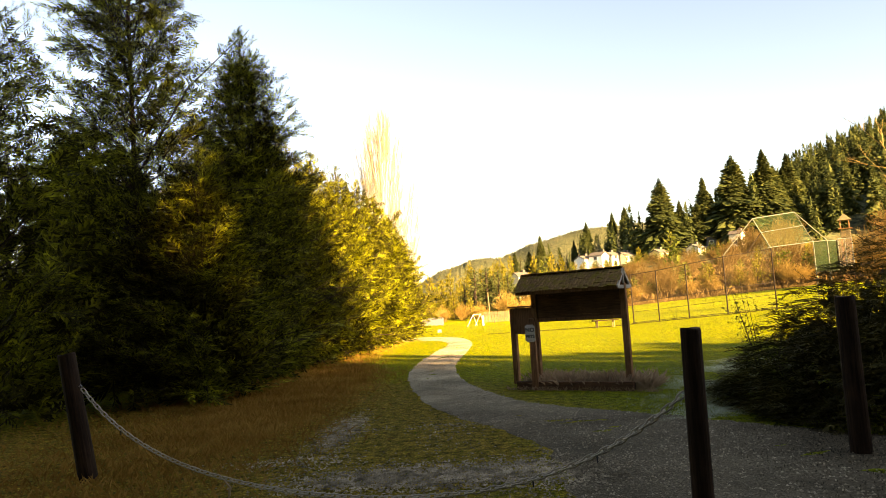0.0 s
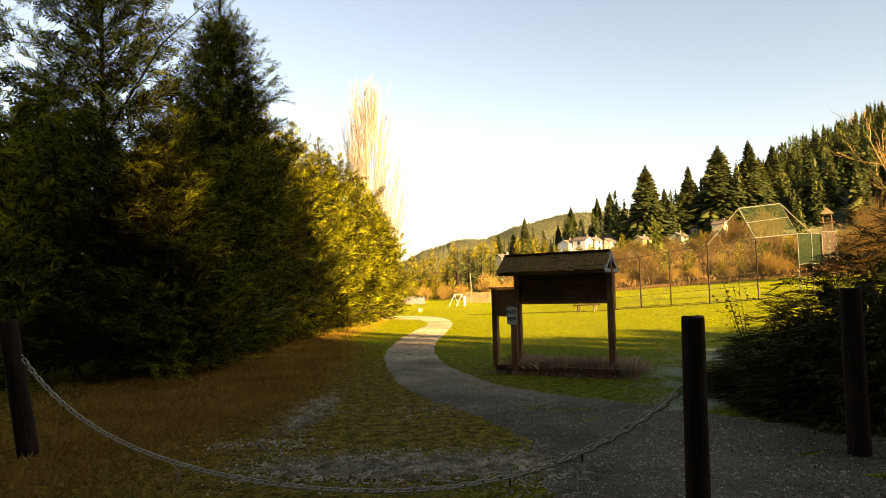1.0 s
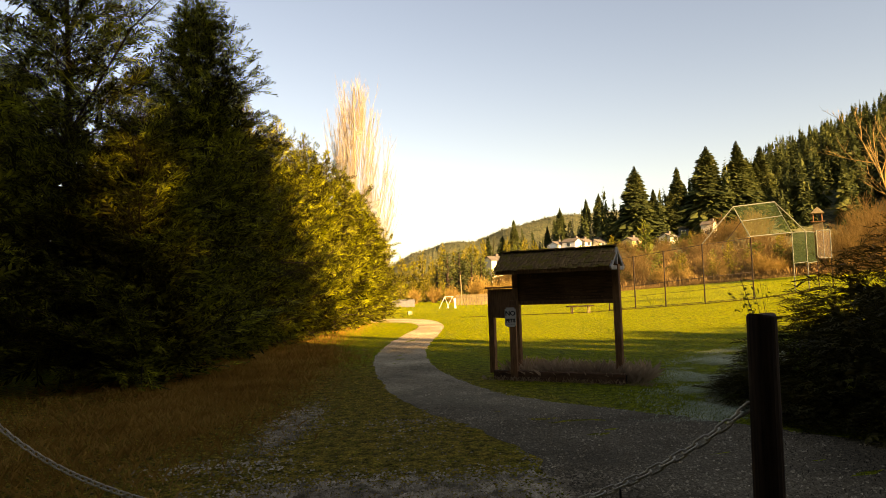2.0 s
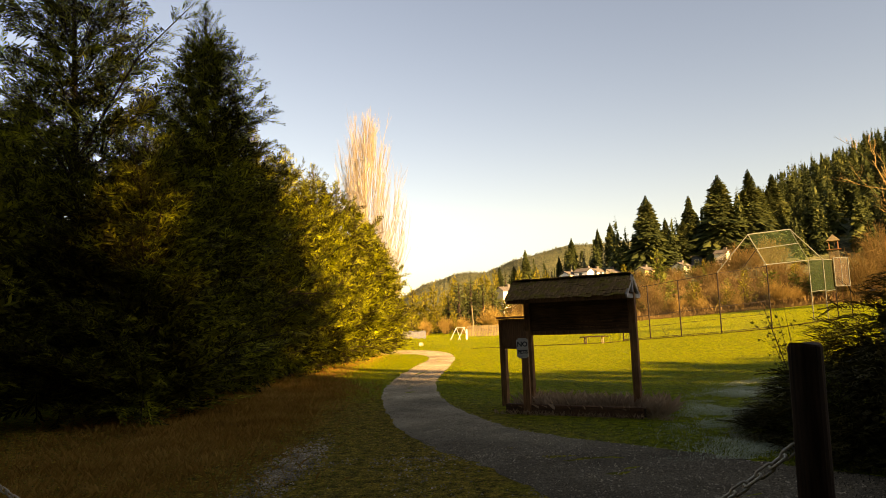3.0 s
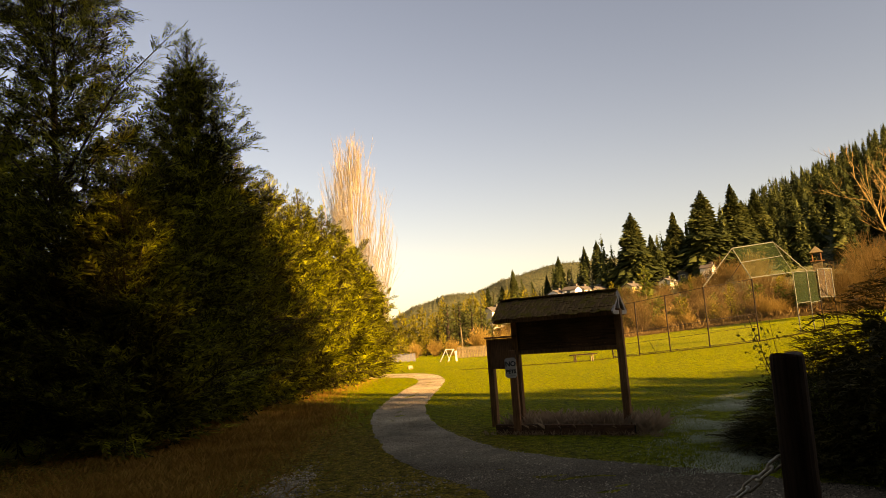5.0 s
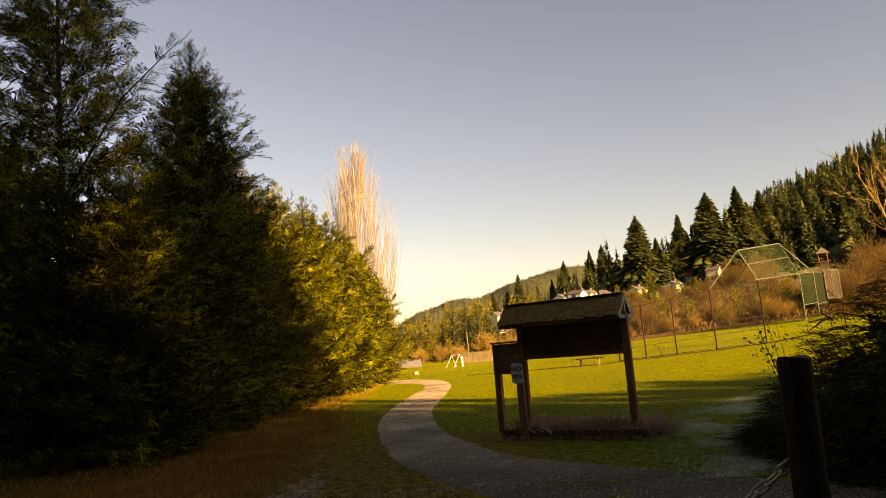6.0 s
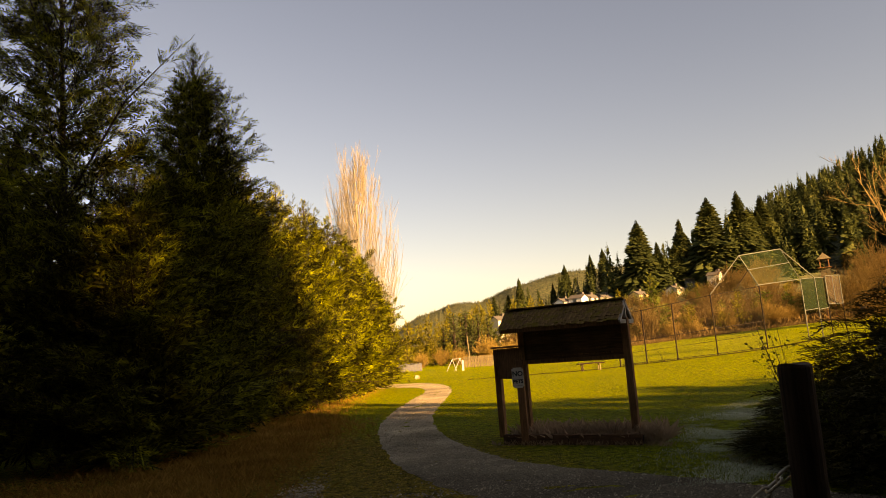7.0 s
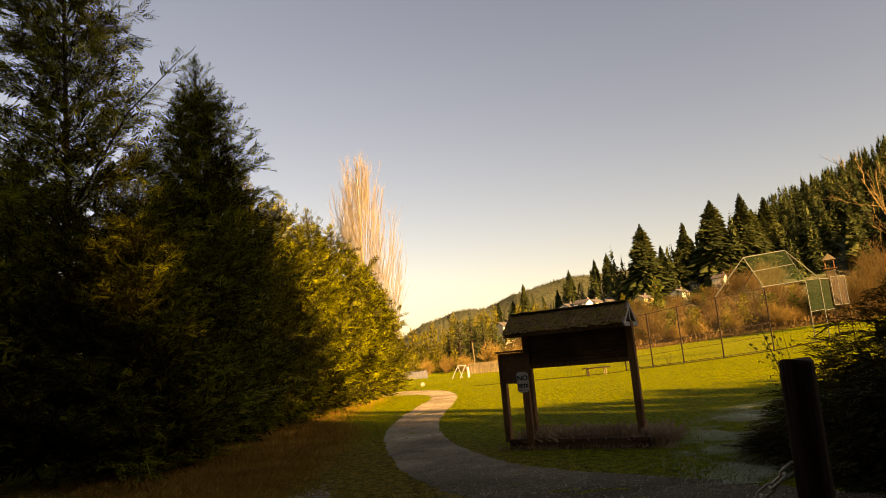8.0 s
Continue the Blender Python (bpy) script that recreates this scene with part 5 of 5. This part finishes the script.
def backstop():
    b = thing("backstop", Matrix(), "tall hooded chain link baseball backstop on steel posts", "backstop")
    g = lambda x, y: float(height(x, y))
    knee, ta, tb, tc = (18.5, 40.0, 4.21), (23.28, 44.0, 4.66), (24.2, 44.0, 4.68), (24.86, 44.0, 4.62)
    hl, hr = (17.76, 40.0, 6.04), (21.76, 43.0, 6.60)
    ml, mr = (18.2, 40.0, 5.16), (22.42, 43.4, 5.73)
    for p in (ta, tb):
        part("post", pole((p[0], p[1], g(p[0], p[1]) - 0.1), p, 0.032), M_PIPE, b)
    part("post", pole((18.7, 40.0, 4.15), hl, 0.032), M_PIPE, b)
    for p, q, r in ((knee, ta, 0.028), (ta, tb, 0.028), (tb, tc, 0.028), (hl, hr, 0.034), (hr, ta, 0.024), (hr, tb, 0.034), (ml, mr, 0.024), (hl, (15.65, 39.7, 3.85), 0.028)):
        part("rail", pole(p, q, r), M_PIPE, b)
    part("brace", pole(ml, (17.2, 39.85, 4.02), 0.024), M_DULL, b)
    mesh_object("net", [knee, ta, hr, hl], [(0, 1, 2, 3)], M_GREEN_NET, b)
    for p, q in ((ta, tb), (tb, tc)):
        m, n = (p[0], p[1], 2.62), (q[0], q[1], 2.70)
        part("rail", pole(m, n, 0.026), M_PIPE, b)
        mesh_object("screen", [(m[0] + 0.03, m[1], m[2]), (n[0] - 0.03, n[1], n[2]), (q[0] - 0.03, q[1], q[2]), (p[0] + 0.03, p[1], p[2])], [(0, 1, 2, 3)], M_SCREEN, b)
    x0, x1, z0, z1 = 24.86, 25.78, 2.92, 4.74
    for x in (x0, 25.32, x1):
        part("gate_stile", pole((x, 43.95, z0), (x, 43.95, z1), 0.022 if x == 25.32 else 0.030), M_PIPE, b)
    for z in (z0, z1):
        part("gate_rail", pole((x0, 43.95, z), (x1, 43.95, z), 0.026), M_PIPE, b)
    part("post", pole((x0, 44.0, g(x0, 44.0) - 0.1), (x0, 44.0, 2.95), 0.03), M_DULL, b)
    part("post", pole((x1, 44.0, g(x1, 44.0) - 0.1), (x1, 44.0, 2.95), 0.03), M_DULL, b)
    mesh_object("net", [(x0, 43.95, z0), (x1, 43.95, z0), (x1, 43.95, z1), (x0, 43.95, z1)], [(0, 1, 2, 3)], M_GATE_NET, b)


backstop()

# low dark blades along the fence line and on past its left end
n = 8000
x = 1.2 + 24.8 * gr.uniform(0, 1, n) ** 0.8
y = np.interp(x, [1.2, 10.3, 15.65, 18.7, 26.0], [40.2, 40.9, 39.7, 40.0, 45.5]) + gr.normal(0, 0.16, n)
blades("fence_line_blades", np.stack([x, y], 1), M_JUNIPER, "low dark blades along the fence line", (0.03, 0.10), 0.008, 75, 0.6)

# bare thicket filling the bank between the bushes
n = 36000
bx, by = br0.uniform(9, 66, n), br0.uniform(95, 130, n)
blades("bank_thicket", np.stack([bx, by], 1), M_BRACKEN, "tangled bare russet thicket on the bank", (0.5, 1.6), 0.011, 85, 0.4)

# plank bench
def park_bench():
    t = thing("park_bench", pose(8.4, 40.3, float(height(8.4, 40.3)), 0, 0, 8), "low weathered plank bench on the lawn", "bench")
    for i in range(3):
        part("board", box((1.6, 0.13, 0.06), (0, -0.14 + 0.14 * i, 0.43), 0.006), M_POST, t)
    for s, m in ((-1, M_BARK), (1, M_OLDWOOD)):
        for q in (-1, 1):
            part("leg", box((0.06, 0.06, 0.44), (0.52 * s, 0.14 * q, 0.19), 0.006), m, t)


park_bench()


def swing_set():
    w = thing("swing_set", pose(0.85, 61, 0, 0, 0, 0), "white painted steel swing frame on the lawn", "swing")
    for x in (-0.28, 0.40):
        part("leg", pole((x - 0.58, -0.35, -0.05), (x, 0, 1.05), 0.023), M_WHITE, w)
        part("leg", pole((x + 0.34, 0.35, -0.05), (x, 0, 1.05), 0.023), M_WHITE, w)
    part("top_bar", pole((-0.30, 0, 1.05), (0.50, 0, 1.05), 0.023), M_WHITE, w)
    part("end_panel", box((0.16, 0.04, 0.95), (0.62, 0.05, 0.42), 0.01), M_WHITE, w, "white painted end panel")


swing_set()


def rail_fence():
    f = thing("rail_fence", Matrix(), "weathered upright board fence with a pale top rail", "fence")
    xs = np.arange(1.9, 8.6, 0.165)
    for i, a in enumerate(xs):
        part("board", box((0.13, 0.025, 1.15 + 0.05 * math.sin(2.7 * i)), (a, 72, 0.53), 0.006), M_OLDWOOD, f)
    part("rail", box((6.8, 0.05, 0.10), (5.2, 71.95, 0.85), 0.008), M_OLDWOOD, f)
    r = thing("hand_rail", Matrix(), "low pale wooden rail before the board fence", "rail")
    part("rail", tube([(2.6, 69, 0.32), (5.4, 69, 0.56), (9.0, 69, 0.6)], [0.05, 0.05, 0.05], 6), M_OLDWOOD, r)
    for a, z in ((2.8, 0.30), (4.4, 0.44), (5.4, 0.52), (7.2, 0.54), (8.8, 0.56)):
        part("post", box((0.1, 0.1, z + 0.1), (a, 69, z / 2 - 0.05), 0.01), M_OLDWOOD, r)


rail_fence()


def board_fence():
    f = thing("board_fence", Matrix(), "pale blue-grey board fence beyond the lawn", "fence")
    xs = np.arange(-8.0, -2.4, 0.30)
    for i, a in enumerate(xs):
        part("board", box((0.285, 0.03, 0.8), (a, 70, 0.42 + 0.06 * (i % 2)), 0.006), M_BOARDS, f)
    part("rail", box((5.6, 0.05, 0.08), (-5.3, 70.05, 0.5), 0.006), M_BOARDS, f)


board_fence()
up = thing("timber_pole", pose(2.68, 78, 0), "short grey timber pole at the park edge", "pole")
part("pole", tube([(0, 0, -0.1), (-0.03, 0, 1.7), (-0.10, 0, 3.35)], [0.08, 0.07, 0.065], 8), M_OLDWOOD, up)
rock = thing("marker_stone", pose(-2.1, 48.5, 0, 0, 0, 20), "small white marker stone on the grass", "stone")
part("stone", box((0.34, 0.22, 0.26), (0, 0, 0.11), 0.06), M_STONE, rock)

# ---------------------------------------------------------------- houses on the slope
def house(x, y, w, d, h, wall, turn, label, z=None):
    z = float(height(x, y)) if z is None else z
    b = thing("house", pose(x, y, z, 0, 0, turn), label, "house", "houses on the slope")
    part("wall", box((w, d, h + 3), (0, 0, h / 2 - 1.5), 0.02), wall, b)
    bm = bmesh.new()
    e, r = 0.10 + 0.04 * w, 0.26 * d
    pts = [(-w / 2 - e, -d / 2 - e, h - 0.1), (w / 2 + e, -d / 2 - e, h - 0.1), (w / 2 + e, d / 2 + e, h - 0.1), (-w / 2 - e, d / 2 + e, h - 0.1), (-w / 2 - e, 0, h + r), (w / 2 + e, 0, h + r)]
    vs = [bm.verts.new(p) for p in pts] + [bm.verts.new((p[0], p[1], p[2] + 0.14)) for p in pts]
    for q in ((0, 1, 5, 4), (3, 4, 5, 2)):
        bm.faces.new([vs[i] for i in q])
        bm.faces.new([vs[i + 6] for i in q[::-1]])
    for a, c in ((0, 1), (1, 5), (5, 2), (2, 3), (3, 4), (4, 0)):
        bm.faces.new((vs[a], vs[c], vs[c + 6], vs[a + 6]))
    bmesh.ops.recalc_face_normals(bm, faces=bm.faces)
    part("roof", bm, M_ROOF, b)
    for s in (-1, 1):
        bm = bmesh.new()
        tri = ((-d / 2, h), (d / 2, h), (0, h + r - 0.1))
        q0, q1 = [[bm.verts.new((s * (w / 2 - e1), py, pz)) for py, pz in tri] for e1 in (0.0, 0.15)]
        bm.faces.new(q0)
        bm.faces.new(q1[::-1])
        for i in range(3):
            bm.faces.new((q0[i], q1[i], q1[(i + 1) % 3], q0[(i + 1) % 3]))
        bmesh.ops.recalc_face_normals(bm, faces=bm.faces)
        part("gable", bm, wall, b)
    n = max(1, int(w / 2.4))
    for lv in range(max(1, int(h / 2.7))):
        for i in range(n):
            wx = -w / 2 + w * (i + 0.5) / n
            win = part("window", box((1.0, 0.10, 0.95), (wx, -d / 2 - 0.02, 1.5 + 2.7 * lv), 0.01), M_WHITE, b)
            part("pane", box((0.82, 0.04, 0.78), (wx, -d / 2 - 0.065, 1.5 + 2.7 * lv), 0), M_PANE, win)
    part("chimney", box((0.7, 0.7, 1.8), (w * 0.25, 0.4, h + r * 0.7), 0.02), M_ROOF, b)


house(12.6, 150, 3.6, 3.2, 1.9, M_WALLS[0], 30, "cream house among valley trees", 5.9)
house(30.0, 168, 3.8, 3.4, 2.0, M_WALLS[1], 40, "white single-storey house on the slope", 9.7)
house(33.2, 166, 3.6, 3.2, 2.1, M_WALLS[1], -42, "white house with bright gable on the slope", 10.2)
house(36.6, 168, 2.6, 3, 2.0, M_WALLS[0], 35, "cream narrow house on the slope", 10.3)
house(40.2, 168, 3.0, 3, 2.0, M_WALLS[0], 30, "cream house behind a golden bush on the slope", 10.0)
house(46.2, 160, 3.4, 3, 1.9, M_WALLS[2], 35, "yellow-walled low house on the slope", 9.8)
house(54.2, 158, 3.4, 3, 1.7, M_WALLS[0], 40, "cream low house among bushes on the slope", 10.5)
house(65.8, 163, 2.8, 3, 3.4, M_WALLS[0], -40, "cream tall-gabled house below the firs", 11.8)
house(54.6, 166, 2.8, 3, 2.3, M_WALLS[3], -20, "grey house in the shade of the firs", 11.6)
house(62.2, 170, 2.6, 3, 2.6, M_WALLS[3], -20, "grey gabled house in the shade of the firs", 12.6)


def lookout():
    x, y = 45.4, 80
    z = float(height(x, y))
    t = thing("lookout_tower", pose(x, y, z, 0, 0, -30), "small roofed timber lookout among bare bushes", "tower")
    for sx in (-1, 1):
        for sy in (-1, 1):
            part("leg", box((0.12, 0.12, 9.4 - z), (0.45 * sx, 0.45 * sy, (9.4 - z) / 2 - 0.1), 0.01), M_TIMBER, t)
    part("cabin", box((1.05, 1.05, 1.0), (0, 0, 7.7 - z), 0.03), M_OLDWOOD, t)
    part("deck", box((1.5, 1.5, 0.10), (0, 0, 8.25 - z), 0.02), M_TIMBER, t)
    bm = bmesh.new()
    bmesh.ops.create_cone(bm, cap_ends=True, segments=4, radius1=1.05, radius2=0.05, depth=0.8, matrix=Matrix.Translation((0, 0, 9.65 - z)) @ Euler((0, 0, radians(45))).to_matrix().to_4x4())
    part("roof", bm, M_OLDWOOD, t)


lookout()

# ---------------------------------------------------------------- loose gravel
def pebbles(name, spots, label, size, seed):
    rng = np.random.default_rng(seed)
    base = np.array([(1, 0, 0), (-0.5, 0.85, 0), (-0.5, -0.85, 0), (0.1, 0.05, 0.75), (0.05, 0, -0.5)])
    tri = np.array([(0, 1, 3), (1, 2, 3), (2, 0, 3)])
    n = len(spots)
    a, s = rng.uniform(0, 6.28, n), rng.uniform(size[0], size[1], n)
    p = base[None] * rng.uniform(0.7, 1.3, (n, 5, 3))
    c, q = np.cos(a)[:, None], np.sin(a)[:, None]
    x, y = p[:, :, 0] * c - p[:, :, 1] * q, p[:, :, 0] * q + p[:, :, 1] * c
    v = np.stack([x, y, p[:, :, 2]], 2) * s[:, None, None]
    v[:, :, :2] += spots[:, None, :]
    v[:, :, 2] += (height(spots[:, 0], spots[:, 1]))[:, None] + 0.012
    f = (tri[None] + 5 * np.arange(n)[:, None, None]).reshape(-1, 3)
    ob = mesh_object(name, v.reshape(-1, 3), f, M_STONE)
    return tagged(ob, label, "gravel", kind="stuff")


n = 30000
y = 2.0 + 24 * gr.uniform(0, 1, n) ** 1.6
x = gr.uniform(-2.2, 5, n)
k = inside_walk(x, y)
pebbles("path_pebbles", np.stack([x, y], 1)[k], "loose grey stones on the footpath", (0.005, 0.018), 81)
# stony worn wheel tracks in the near grass
tracks = []
for cx, cy, sx, sy, m in ((-0.2, 5.2, 0.8, 0.32, 5200), (-1.95, 8.2, 0.16, 0.85, 2000), (-2.2, 6.3, 0.5, 0.25, 500), (-1.1, 5.3, 0.5, 0.25, 1800), (0.8, 5.2, 0.35, 0.5, 1400), (-0.4, 7.6, 0.3, 1.0, 250), (0.3, 8.3, 0.9, 0.12, 400)):
    tracks.append(np.stack([gr.normal(cx, sx, m), gr.normal(cy, sy, m)], 1))
pebbles("track_stones", np.concatenate(tracks), "pale stones showing through the worn grass", (0.006, 0.021), 82)


# ---------------------------------------------------------------- small growth
def sapling(seed, stems, tall, leaves, label):
    """Thin upright stems with small broad leaves."""
    rng = np.random.default_rng(seed)
    p = thing("leafy_sapling", Matrix(), label, "shrub", "leafy saplings")
    V, F = [], []
    tips = []
    for i in range(stems):
        a = rng.uniform(0, 6.28)
        lean = rng.uniform(0.1, 0.45) * tall
        tips.append((np.array([0.05 * math.cos(a), 0.05 * math.sin(a), 0.0]), np.array([lean * math.cos(a), lean * math.sin(a), tall * rng.uniform(0.7, 1.0)])))
    for a, b in tips:
        part("stem", tube([a, (a + b) / 2 + np.array([0, 0, 0.05 * tall]), b], [0.008, 0.005, 0.002], 5), M_BARK, p, smooth=True)
    f = rng.uniform(0.3, 1.0, leaves)
    k = rng.integers(0, stems, leaves)
    A, B = np.array([t[0] for t in tips])[k], np.array([t[1] for t in tips])[k]
    o = A + (B - A) * f[:, None] + rng.normal(0, 0.05 * tall, (leaves, 3))
    leaf = np.array([[(0, 0, 0), (0.5, 0.28, 0.05), (1, 0, 0), (0.5, -0.28, 0.05)]], float)
    v, q = place_plumes(leaf, o, unit(rng.normal(0, 1, (leaves, 3))), unit(rng.normal(0, 1, (leaves, 3))), rng.uniform(0.05, 0.09, leaves))
    mesh_object("crown", v, q, M_BROAD, p)
    return p


s1 = sapling(91, 9, 1.8, 190, "thin leafy sapling at the edge of the juniper")
place(s1, 4.75, 9.3)
copy_at(s1, 4.45, 7.75, 2.0, 0.55)
copy_at(s1, 12.7, 40.3, 1.0, 0.5)

reed = thing("broken_stake", pose(-2.47, 4.9, 0, 0, 0, 20), "pale broken stub of wood in the grass", "stick")
part("stub", tube([(0, 0, -0.03), (0.01, 0, 0.10), (-0.04, 0.01, 0.17)], [0.014, 0.012, 0.006], 7), M_PALE, reed)
part("splinter", tube([(0.01, 0, 0.06), (0.05, -0.01, 0.13)], [0.008, 0.003], 6), M_PALE, reed)
